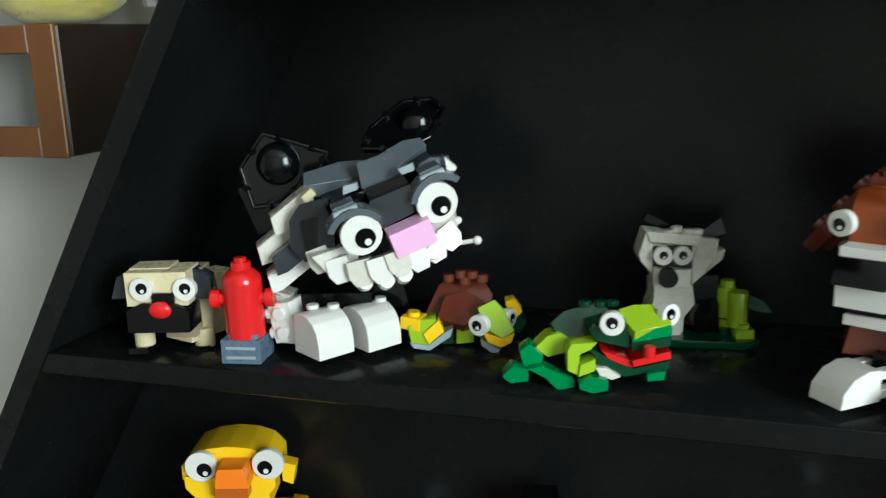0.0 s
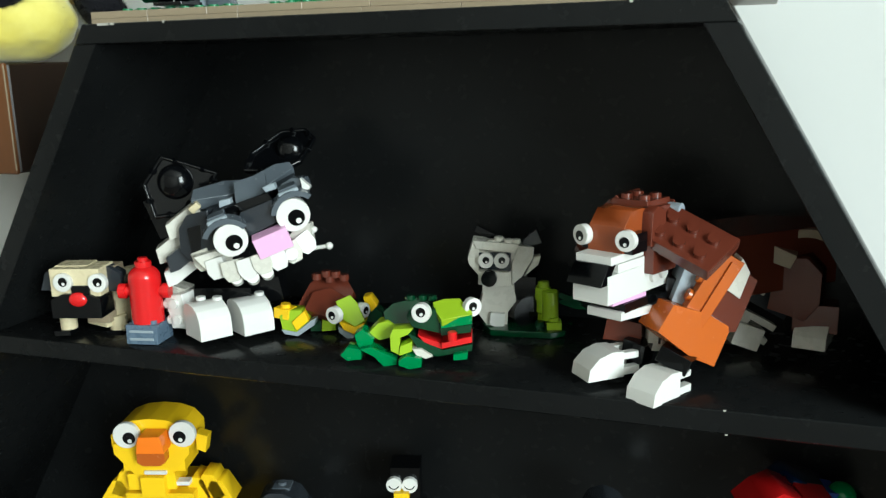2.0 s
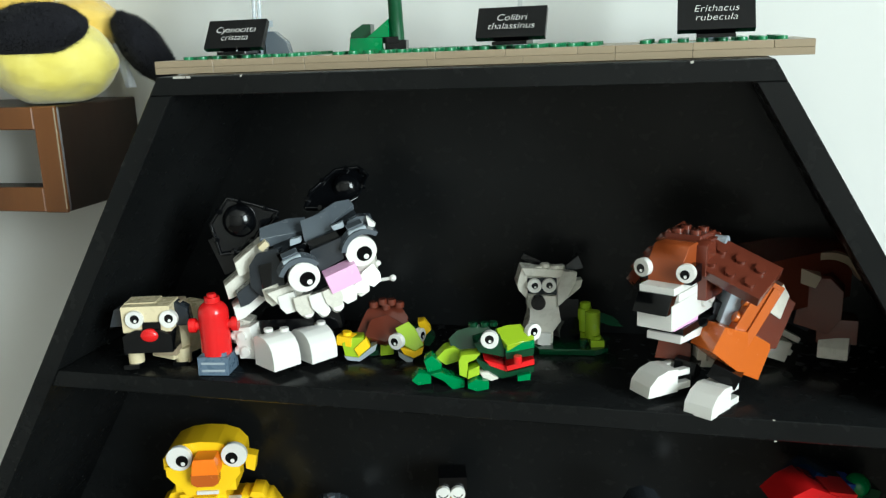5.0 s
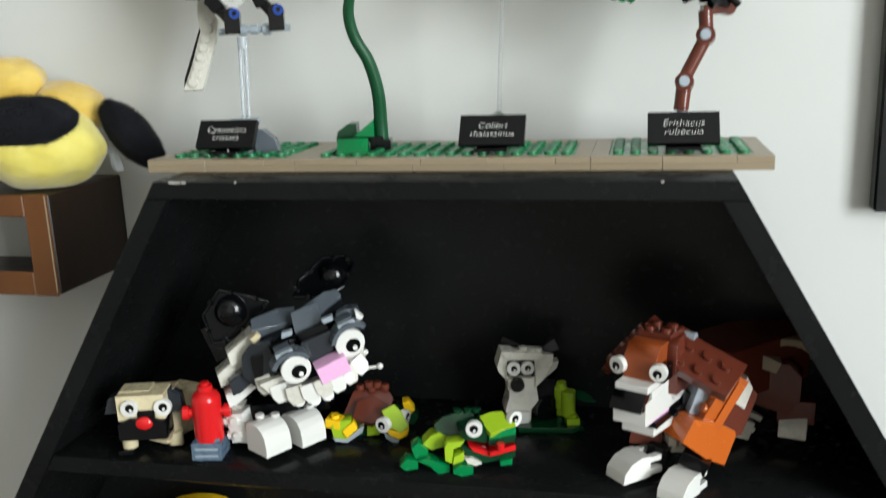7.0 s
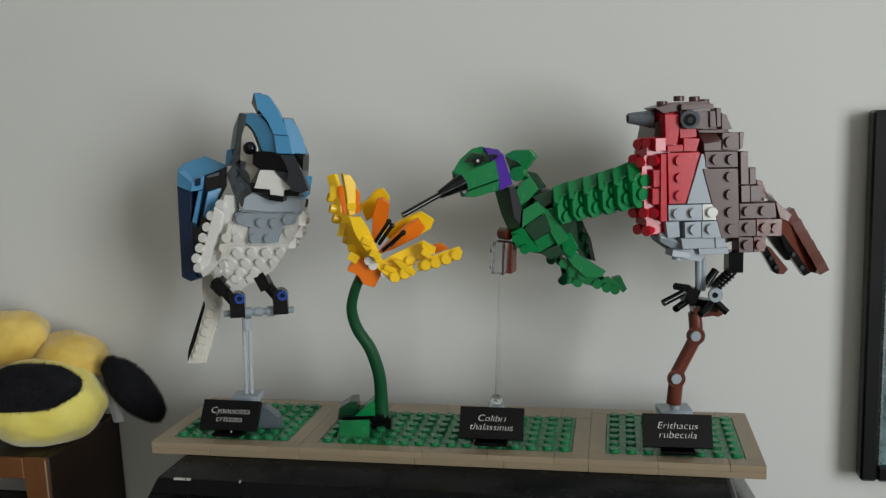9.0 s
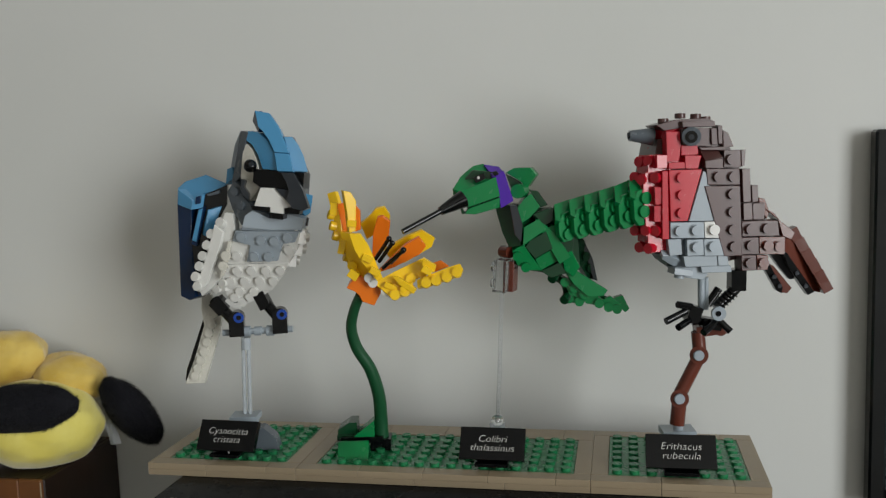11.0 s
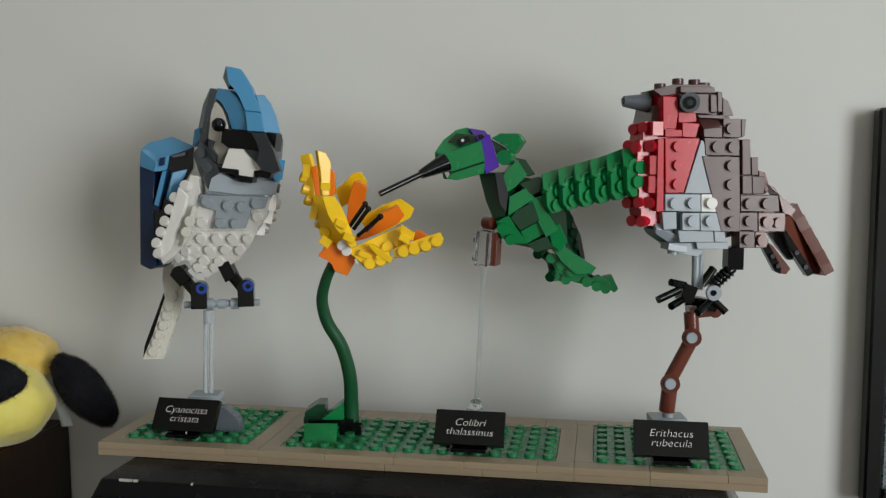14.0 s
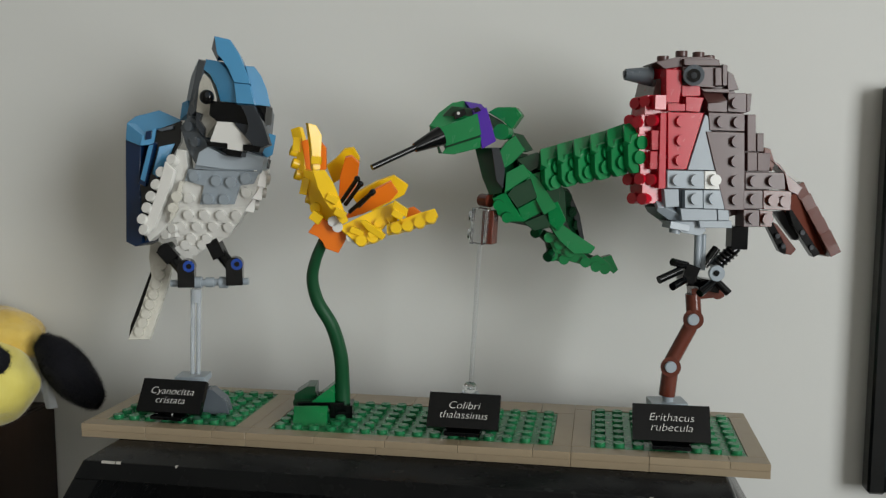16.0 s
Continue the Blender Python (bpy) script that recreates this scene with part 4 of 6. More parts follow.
for name, mt, lift, thick, studs, outline in (
        ("body_core", DBROWN, 5, 26, (), [(1162, 140), (1284, 124), (1318, 205), (1362, 305), (1362, 366), (1290, 384), (1176, 372), (1146, 340), (1146, 210)]),
        ("breast_wedge", DRED, -1, 6, ((1205, 215), (1205, 249), (1203, 284)), [(1182, 199), (1246, 200), (1215, 300), (1182, 300)]),
        ("belly_wedge", LGREY, -1, 6, (), [(1248, 203), (1253, 206), (1263, 250), (1272, 302), (1217, 301)]),
        ("wing_wedge", DBROWN, -1.6, 6, ((1302, 251), (1301, 286), (1301, 321), (1302, 354)), [(1250, 233), (1318, 235), (1318, 372), (1283, 372)]),
        ("wing_brick", DBROWN, -1.4, 8, ((1276, 216), (1305, 217)), [(1254, 199), (1318, 202), (1318, 233), (1256, 231)]),
        ("wing_brick", DBROWN, -1, 10, ((1302, 183),), [(1289, 165), (1321, 165), (1321, 200), (1288, 198)]),
        ("wing_slope", DBROWN, -2, 9, (), [(1253, 183), (1287, 180), (1287, 199), (1253, 198)]),
        ("back_brick", DBROWN, 1, 10, (), [(1322, 166), (1331, 166), (1328, 197), (1322, 199)]),
        ("belly_brick", LGREY, -1.2, 8, ((1198, 319), (1230, 319)), [(1181, 302), (1246, 303), (1246, 335), (1181, 333)]),
        ("belly_brick", WHITE, -1.4, 8, ((1264, 319),), [(1247, 303), (1273, 303), (1278, 336), (1247, 335)]),
        ("belly_brick", LGREY, -0.4, 8, (), [(1175, 335), (1201, 335), (1202, 366), (1178, 368)]),
        ("belly_brick", DGREY, 2, 8, (), [(1200, 335), (1212, 335), (1212, 368), (1200, 368)]),
        ("belly_brick", LGREY, -1.2, 8, ((1230, 352),), [(1212, 337), (1244, 337), (1244, 369), (1212, 369)]),
        ("belly_brick", LGREY, -1.4, 8, ((1262, 352),), [(1245, 337), (1279, 337), (1285, 371), (1245, 370)]),
        ("belly_brick", LGREY, 0, 12, (), [(1204, 369), (1269, 371), (1270, 391), (1207, 391)]),
        ("belly_brick", LGREY, -0.6, 12, (), [(1270, 371), (1289, 371), (1291, 391), (1271, 391)]),
        ("belly_plate", LGREY, 0.6, 14, (), [(1237, 391), (1295, 391), (1296, 404), (1239, 404)]),
        ("belly_plate", LGREY, 3, 12, (), [(1180, 392), (1240, 392), (1250, 408), (1240, 418), (1206, 412)]),
        ("wing_brick", DBROWN, -1.3, 9, ((1334, 321), (1366, 321)), [(1319, 305), (1388, 306), (1390, 336), (1319, 335)]),
        ("wing_brick", DBROWN, -1.7, 9, ((1334, 353),), [(1316, 337), (1350, 337), (1350, 370), (1316, 370)]),
        ("wing_brick", BROWN, -0.8, 9, ((1366, 355), (1387, 357)), [(1351, 337), (1401, 339), (1399, 373), (1351, 371)]),
        ("wing_brick", DBROWN, -1.8, 9, ((1331, 387),), [(1316, 371), (1344, 372), (1344, 402), (1316, 402)]),
        ("wing_brick", BROWN, -0.9, 9, ((1356, 388),), [(1345, 372), (1368, 374), (1366, 402), (1345, 402)]),
        ("back_brick", DBROWN, -0.6, 8, (), [(1323, 203), (1338, 203), (1338, 268), (1323, 268)]),
        ("back_brick", DBROWN, -0.8, 8, (), [(1323, 270), (1340, 270), (1340, 303), (1323, 303)]),
        ("back_brick", DBROWN, 0.4, 8, (), [(1340, 236), (1352, 236), (1352, 269), (1340, 269)]),
        ("back_brick", DBROWN, -0.4, 8, (), [(1341, 271), (1364, 271), (1362, 303), (1341, 303)]),
        ("back_brick", BROWN, 2, 8, (), [(1353, 261), (1364, 264), (1372, 290), (1366, 304), (1353, 275)]),
        ("back_slope", BROWN, 2, 9, (), [(1364, 283), (1380, 291), (1392, 308), (1420, 332), (1412, 346), (1396, 338), (1388, 305)]),
        ("breast_brick", DRED, -1.5, 9, (), [(1169, 200), (1180, 200), (1178, 334), (1165, 334)]),
        ("breast_brick", DRED, -0.6, 9, (), [(1153, 231), (1168, 231), (1168, 266), (1153, 266)]),
        ("breast_brick", DRED, -0.4, 9, (), [(1151, 268), (1166, 268), (1165, 300), (1150, 300)]),
        ("face_brick", DRED, -1.5, 10, (), [(1179, 123), (1206, 124), (1207, 152), (1202, 182), (1179, 182)]),
        ("face_brick", DRED, -2, 8, (), [(1207, 151), (1239, 153), (1240, 170), (1207, 171)]),
        ("face_brick", DRED, -1, 8, (), [(1182, 184), (1213, 184), (1213, 197), (1182, 197)]),
        ("face_brick", DRED, -1.2, 8, (), [(1214, 171), (1246, 173), (1238, 199), (1214, 197)]),
        ("crown_plate", DBROWN, -1.5, 16, (), [(1211, 104), (1273, 106), (1275, 117), (1211, 116)]),
        ("crown_plate", DBROWN, 1, 18, (), [(1160, 110), (1200, 101), (1258, 101), (1270, 106), (1211, 118), (1176, 122)]),
        ("head_brick", DBROWN, -1, 12, (), [(1208, 118), (1266, 119), (1266, 156), (1208, 152)]),
        ("head_tile", DBROWN, -2.2, 6, (), [(1266, 120), (1277, 120), (1278, 152), (1266, 152)]),
        ("head_tile", DBROWN, -1.6, 8, (), [(1279, 114), (1288, 116), (1287, 152), (1279, 152)]),
        ("nape_slope", DBROWN, 2, 12, (), [(1288, 126), (1298, 132), (1308, 159), (1288, 161)]),
        ("nape_step", DBROWN, 0, 12, (), [(1240, 157), (1291, 158), (1291, 165), (1246, 163)])):
    turn = 0.05 if name == "back_brick" else 0.0
    tile3(rob, mt, outline, lambda u, v: flank(u, v) + lift + (u - outline[0][0]) * turn, thick, S, name, studs, out=1.9)
tile3(rob, DBROWN, [(1240, 160), (1275, 162), (1288, 179), (1253, 182)], lambda u, v: flank(u, v) + (180 - v) * 0.25 - 2, 5, S, "wing_slope")
for u, v in ((1173, 102), (1206, 93), (1236, 95), (1254, 101)):
    disc(rob, DBROWN, S(u, v + 3, -4), 2.5, 2.4, (0, 0, 0), "crown_stud", seg=16)
# breast and face seen along the beak, turned to the flower
front = lambda u, v: -9 + (1180 - u) * 0.42
tile3(rob, DRED, [(1150, 122), (1164, 112), (1179, 122), (1179, 196), (1142, 196), (1140, 160), (1150, 152)], front, 16, S, "face")
tile3(rob, DRED, [(1164, 112), (1186, 104), (1211, 107), (1211, 117), (1179, 123)], lambda u, v: front(u, v) + (122 - v) * 0.3 if u < 1180 else -9 + (122 - v) * 0.3, 8, S, "forehead")
for v, u0, u1 in ((181, 1134, 1160), (197, 1130, 1176), (215, 1124, 1170), (231, 1120, 1154), (249, 1118, 1153), (265, 1120, 1152), (283, 1120, 1151), (300, 1122, 1156), (317, 1122, 1164), (334, 1126, 1166), (349, 1130, 1160)):
    w = (u1 - u0) / 3.85
    brick(rob, DRED, S((u0 + u1) / 2, v, -1), (round(w, 1), 13, 3.9 if v in (197, 231, 265, 300, 334) else 4.9), (0, 0, 11), "", "breast_brick")
for u, v, d in ((1128, 184, 0), (1146, 181, -6), (1118, 214, 0), (1132, 217, -6), (1158, 214, -9), (1113, 248, 0), (1113, 283, 0), (1115, 318, 0), (1136, 317, -6), (1156, 318, -8), (1123, 351, 0), (1141, 352, -7)):
    disc(rob, DRED, S(u, v, d), 2.5, 5, (90, 0, -44), "breast_stud", seg=16)
brick(rob, DRED, S(1164, 182, -9), (5, 6, 6), (0, 0, 11), "", "breast_brick")
tile3(rob, LGREY, [(1164, 366), (1178, 368), (1206, 382), (1206, 392), (1184, 390), (1162, 374)], lambda u, v: flank(u, v) + (v - 366) * 0.2, 8, S, "belly_slope")
tile3(rob, DGREY, [(1140, 366), (1164, 366), (1184, 388), (1178, 398), (1146, 376)], lambda u, v: front(u, v) + (v - 366) * 0.3, 8, S, "belly_slope")
brick(rob, LGREY, S(1196, 400, -4), (9, 8, 3), (0, 10, 11), "b", "belly_plate")
# bill and eye
rod(rob, DGREY, S(1106, 132, -1), S(1152, 136, 0), 2.4, "bill", r2=4.2)
disc(rob, CHAR, S(1105, 132, -1), 1.5, 1, (0, 85, 0), "bill_tip")
disc(rob, DGREY, S(1227, 134, -12), 4.3, 4, (90, 0, -8), "eye", label="dark grey ring with a black centre")
disc(rob, BLACK, S(1228, 134, -14.3), 2.7, 1, (90, 0, -8), "pupil")
disc(rob, CHAR, S(1228, 134, -15), 1.3, 0.8, (90, 0, -8), "pupil_pin")
# tail: two forked feathers with stepped upper edges and dark undersides
tile3(rob, BROWN, [(1400, 340), (1424, 342), (1440, 372), (1456, 402), (1471, 432), (1467, 455), (1448, 450), (1420, 402), (1396, 372)], lambda u, v: 2 + (u - 1400) * 0.12, 5, S, "tail_plate")
for u, v in ((1417, 338), (1429, 358), (1441, 380), (1452, 400), (1464, 422), (1472, 438)):
    brick(rob, BROWN, S(u - 3, v, 6), (5, 6, 6.5), (0, -28, 0), "", "tail_step")
tile3(rob, BLACK, [(1394, 370), (1402, 372), (1452, 450), (1440, 456), (1404, 400)], 1, 5, S, "tail_underside")
tile3(rob, CHAR, [(1368, 375), (1396, 372), (1424, 424), (1405, 426), (1386, 402)], 7, 4, S, "tail_joint")
tile3(rob, BROWN, [(1366, 392), (1376, 398), (1409, 442), (1400, 452), (1390, 450), (1388, 432)], 3, 4, S, "tail_plate")
tile3(rob, BLACK, [(1358, 402), (1368, 394), (1392, 440), (1390, 451), (1380, 446)], 1.5, 4, S, "tail_underside")
for u, v in ((1386, 436), (1376, 418), (1436, 438), (1420, 412)):
    disc(rob, CHAR, S(u, v, 0.5), 1.1, 1, (90, 0, 0), "tail_hole", seg=10)


# ---- pug ----
SH = SHELF_Z
m, S = fit_to_view((-0.010, -0.012, SH), CAM_LOWER)
pug = thing("dog_model", m, "small brick-built pug, tan with a black muzzle, on the shelf", "dog model", "brick-built animals on the shelf")
brick(pug, TAN, S(226, 530, -6), (24.5, 16, 13.5), (0, 0, -2), "", "head")
brick(pug, TAN, S(214, 508, -2), (16, 12, 3.1), (0, 0, -2), "", "head_plate")
brick(pug, DTAN, S(262, 509, 3), (14, 10, 3.1), (0, 0, -2), "", "head_plate")
shaped(pug, BLACK, S(227, 570, -9), [(-12.4, -6), (12.4, -6), (12.4, 3), (6, 6), (-6, 6), (-12.4, 3)], 14, (0, 0, -2), name="muzzle")
brick(pug, BLACK, S(226, 549, -14.2), (9, 2, 4), (0, 0, -2), "", "nose_bridge")
ball(pug, RED, S(222, 566, -15.5), 4.7, "tongue", (1, 0.5, 0.75), label="round red tongue piece")
for u, v in ((196, 537), (256, 537)):
    eye(pug, S(u, v, -14.6), 4.5, (90, 0, -2), (0.1, 0.1))
shaped(pug, CHAR, S(174, 530, -2), [(4, 6), (4, -5), (-5, -5), (-2, 4)], 8, (0, 0, 0), name="ear")
shaped(pug, CHAR, S(284, 527, -2), [(-4, 7), (-4, -6), (4, -6), (3, 3)], 8, (0, 0, 0), name="ear")
brick(pug, TAN, S(284, 556, 12), (15, 30, 24), (0, 0, -30), "", "body")
brick(pug, DTAN, S(262, 580, 2), (12, 14, 10), (0, 0, -10), "", "chest")
disc(pug, TAN, S(284, 602, 2), 4.2, 8, (0, 0, 0), "leg")
disc(pug, TAN, S(200, 602, -4), 4.0, 7, (0, 0, 0), "leg")
brick(pug, BLACK, S(196, 618, -5), (8, 9, 2.6), (0, 0, 0), "", "foot")
brick(pug, BLACK, S(282, 616, 2), (8, 9, 2.6), (0, 0, 0), "", "foot")

# ---- hydrant ----
m, S = fit_to_view((0.031, -0.014, SH), CAM_LOWER)
hyd = thing("hydrant_model", m, "small red brick-built fire hydrant on a grey grille brick", "hydrant model")
base = brick(hyd, SLATE, (-4.2, 1, 5), (15.8, 15.8, 9.5), (0, 0, -6), "t", "base", label="blue-grey grille brick")
for z in (-2.2, 1.6):
    brick(base, LGREY, (0, -7.95, z), (12, 0.6, 1.2), (0, 0, 0), "", "groove")
disc(hyd, RED, (-4.2, 1, 20.8), 7.6, 22, (0, 0, 0), "barrel", seg=32)
ball(hyd, RED, (-4.2, 1, 31.6), 7.6, "dome", (1, 1, 0.8))
disc(hyd, RED, (-4.2, 1, 38), 3.9, 3, (0, 0, 0), "cap")
disc(hyd, RED, (-4.2, 1, 40.2), 2.4, 2, (0, 0, 0), "cap_stud")
for sx in (-1, 1):
    disc(hyd, RED, (-4.2 + sx * 8.6, 0.4, 25), 2.4, 4, (0, 90, 0), "outlet_neck")
    disc(hyd, RED, (-4.2 + sx * 10.6, 0.4, 25), 3.7, 3.4, (0, 90, 0), "outlet", seg=20)

# ---- big-eyed black and white animal ----
m, S = fit_to_view((0.072, 0.0, SH), CAM_LOWER)
rac = thing("animal_model", m, "large-headed brick-built black, grey and white animal with big eyes", "animal model", "brick-built animals on the shelf")
for u, v, dep in ((447, 596, -9), (515, 586, 2)):
    shaped(rac, WHITE, S(u, v, dep), [(-8, -8), (9, -8), (9, 6), (7, 7.5), (3, 8), (-1, 7.4), (-4.5, 5.4), (-7, 2), (-8, -3)], 15.8, (0, 0, 132), axis="y", name="paw")
    for k in (-4, 4):
        disc(rac, WHITE, S(u, v, dep) + Vector((k - 1, 6, 8.4)), 2.4, 1.8, (0, 0, 0), "stud", seg=12)
brick(rac, WHITE, S(402, 578, 4), (10, 12, 16), (0, -10, -20), "lf", "paw_brick")
brick(rac, CREAM, S(392, 560, 12), (8, 10, 14), (0, 14, -10), "f", "paw_brick")
brick(rac, WHITE, S(420, 598, 2), (14, 10, 6), (0, 0, -20), "", "paw_plate")
brick(rac, BLACK, S(474, 556, 16), (28, 22, 14), (0, 0, 0), "", "body")
brick(rac, BLACK, S(530, 542, 20), (22, 14, 12), (0, -10, 0), "", "body")
H = at(S(530, 414, -4), (8, -19, 14))
brick(rac, BLACK, (0, 8, -3), (44, 24, 20), pre=H, name="head_core")
for name, mt, deep, thick, outline in (
        ("crown_plate", DGREY, lambda u, v: -12 + (412 - v) * 0.22, 6, [(490, 368), (541, 350), (549, 388), (506, 413), (496, 402)]),
        ("crown_plate", DGREY, lambda u, v: -4 + (398 - v) * 0.4, 6, [(419, 380), (470, 364), (502, 362), (498, 386), (418, 399)]),
        ("crown_fin", DGREY, lambda u, v: -4 + (385 - v) * 0.3, 5, [(504, 366), (556, 336), (580, 332), (588, 342), (548, 372), (522, 378)]),
        ("forehead", BLACK, lambda u, v: -13, 14, [(500, 404), (552, 386), (562, 402), (506, 424)]),
        ("nose_bridge", CHAR, lambda u, v: -16, 12, [(506, 420), (560, 398), (566, 436), (512, 464), (500, 440)]),
        ("cheek_brick", CHAR, lambda u, v: -8 - (u - 400) * 0.08, 12, [(398, 446), (412, 424), (448, 416), (458, 460), (462, 496), (420, 502), (400, 484)]),
        ("cheek_brick", BLACK, lambda u, v: -11, 10, [(414, 446), (452, 436), (462, 494), (424, 500)]),
        ("crown_tile", LGREY, lambda u, v: -14, 4, [(543, 378), (563, 370), (566, 380), (549, 386)]),
        ("brow_tile", LGREY, lambda u, v: -14, 4, [(470, 400), (488, 396), (490, 405), (470, 412)]),
        ("brow_block", DGREY, lambda u, v: -8, 8, [(572, 372), (590, 362), (612, 361), (618, 376), (590, 384), (578, 392)]),
        ("brow_tile", WHITE, lambda u, v: -12, 4, [(606, 362), (623, 376), (621, 381), (610, 381)])):
    tile3(rac, mt, outline, deep, thick, S, name)
brick(rac, PINK, (2, -18, -10.5), (15.8, 9, 9.5), pre=H, name="nose", label="pale pink nose brick")
for sx, ex in ((-1, -14.5), (1, 15)):
    disc(rac, BLACK, (ex, -10, -3), 8, 10, (90, 0, 0), "eye_socket", pre=H)
    eye(rac, (ex, -17, -3), 7.6, (90, 0, 0), (0.12, -0.2), pre=H, pupil=0.5)
    shaped(rac, DGREY, (ex + sx * 1.5, -15, -4.0), arc(9.2, 11.6, 30, 150, 8), 8, (0, -6 * sx, 0), name="brow", pre=H, bev=0.0001)
    brick(rac, DGREY, (ex + sx * 2, -12, 6.5), (8, 6, 5), (0, 0, 0), pre=H, name="brow_clip")
    disc(rac, LGREY, (ex + sx * 2, -16, 6.5), 1.6, 9, (0, 90, 0), "clip_bar", pre=H)
# white jaw with a fringe of rounded teeth
jaw = ((446, 498, -8, -20), (470, 512, -14, -16), (496, 516, -17, -12), (522, 512, -18, -14), (546, 503, -18, -18), (570, 496, -16, -22), (592, 484, -12, -26), (612, 468, -8, -34))
for i, (u, v, dep, a) in enumerate(jaw):
    shaped(rac, WHITE if i % 2 else CREAM, S(u, v, dep), [(-4.2, 5), (4.2, 5), (4.4, -1), (2.4, -4.5), (-2.4, -4.5), (-4.4, -1)], 10, (-8, a, 10 + 4 * (i - 4)), name="jaw_tooth")
for u, v, dep in ((500, 530, -18), (528, 528, -20), (552, 520, -20), (592, 490, -16)):
    disc(rac, WHITE, S(u, v, dep), 2.9, 6, (66, 0, 12), "jaw_round")
shaped(rac, CREAM, S(462, 500, -12), [(-9, 5), (10, 6), (6, -4), (-3, -6)], 8, (0, -10, 20), name="jaw_wedge")
shaped(rac, CREAM, S(606, 462, -8), [(-8, -5), (5, -3), (7, 6), (3, 8), (-8, 1)], 6, (0, -16, -6), name="jaw_wedge")
rod(rac, WHITE, S(606, 480, -6), S(652, 473, -10), 0.9, "whisker")
ball(rac, WHITE, S(653, 473, -10), 1.7, "whisker_tip")
rod(rac, WHITE, S(604, 482, -6), S(626, 448, -8), 0.9, "whisker")
ball(rac, WHITE, S(627, 446, -8), 1.5, "whisker_tip")
# cheek tufts
for u, v, dep, mt in ((402, 432, 4, CREAM), (384, 472, 6, CREAM), (404, 486, 0, CHAR), (398, 510, 4, WHITE)):
    shaped(rac, mt, S(u, v, dep), [(-10, -2.5), (-6, -4), (10, -4), (10, 4), (-7, 4)], 11, (0, -36, 16), name="cheek_slope")
brick(rac, PINK, (-30, 6, -17), (10, 6, 2), (0, 20, 0), pre=H, name="inner_plate")
brick(rac, TAN, (-26, 8, 10), (5, 4, 3.2), (0, -20, 0), pre=H, name="brick")


def big_ear(outline, dome, r, deep):
    """A black open panel with a raised rim, small pins along it and a glossy dome in it."""
    tile3(rac, BLACK, outline, deep, 3, S, "ear_panel")
    ring = [S(u, v, deep(u, v) - 1) for u, v in outline]
    for a, b in zip(ring, ring[1:] + ring[:1]):
        rod(rac, BLACK, a, b, 0.9, "ear_rim")
        disc(rac, BLACK, (a + b) / 2, 1.4, 3, (70, 0, -30), "ear_pin", seg=12)
    ball(rac, BLACK, S(*dome, deep(*dome)), r, "ear_dome", (1, 0.75, 1))


big_ear([(334, 372), (364, 326), (410, 338), (455, 352), (444, 372), (420, 388), (400, 420), (352, 426)], (386, 366), 8.6, lambda u, v: 12 + (u - 390) * 0.05)
big_ear([(503, 346), (514, 318), (560, 281), (600, 277), (617, 292), (596, 330), (560, 348)], (578, 312), 7.0, lambda u, v: 20 + (330 - v) * 0.25)
brick(rac, BLACK, S(370, 420, 16), (14, 8, 20), (0, -20, 0), "", "ear_joint")

# ---- turtle ----
m, S = fit_to_view((0.107, 0.022, SH), CAM_LOWER)
tur = thing("turtle_model", m, "small brick-built turtle with a brown shell and lime head", "turtle model", "brick-built animals on the shelf")
for name, mt, deep, thick, outline in (
        ("shell", BROWN, lambda u, v: -2 + (590 - v) * 0.16, 20, [(590, 572), (610, 532), (628, 520), (668, 520), (684, 546), (676, 574), (640, 590), (602, 584)]),
        ("shell_slope", BROWN, lambda u, v: -8 + (588 - v) * 0.22, 8, [(604, 578), (616, 548), (646, 540), (672, 556), (668, 576), (640, 589)]),
        ("foot", LIME, lambda u, v: -10, 9, [(563, 590), (576, 580), (600, 580), (612, 598), (592, 616), (568, 612)]),
        ("foot_face", YELLOW, lambda u, v: -11, 4, [(584, 600), (605, 581), (613, 597), (592, 614)]),
        ("foot_plate", LGREY, lambda u, v: -10, 8, [(566, 612), (592, 616), (614, 598), (625, 592), (622, 604), (594, 623), (572, 620)]),
        ("neck", LIME, lambda u, v: -4, 8, [(632, 594), (656, 596), (656, 612), (632, 614)]),
        ("head", LIME, lambda u, v: -14 + (600 - v) * 0.12, 12, [(658, 564), (682, 553), (694, 566), (708, 596), (692, 606), (670, 594)]),
        ("jaw", YELLOW, lambda u, v: -14, 11, [(664, 598), (690, 606), (708, 600), (704, 612), (690, 619), (672, 612)]),
        ("jaw_plate", LGREY, lambda u, v: -12, 9, [(662, 606), (690, 621), (684, 631), (664, 616)]),
        ("hind_foot", DGREEN, lambda u, v: 6, 9, [(690, 562), (712, 566), (732, 584), (722, 600), (704, 596)]),
        ("hind_leg", YELLOW, lambda u, v: 2, 8, [(700, 556), (712, 554), (724, 570), (714, 580), (704, 570)])):
    tile3(tur, mt, outline, deep, thick, S, name)
brick(tur, YELLOW, S(572, 582, -6), (8, 8, 5), (0, 6, -20), "t", "leg")
for u, v in ((622, 522), (638, 517), (654, 518), (668, 523), (644, 526)):
    disc(tur, BROWN, S(u, v, 4), 2.5, 3, (0, 0, 0), "shell_stud", seg=12)
brick(tur, DGREEN, S(640, 592, 8), (18, 18, 7), (0, 0, 10), "", "body")
eye(tur, S(659, 587, -18), 4.1, (90, 0, -30), (-0.1, 0))
eye(tur, S(702, 578, -6), 3.8, (90, 0, 60), (0.1, 0))

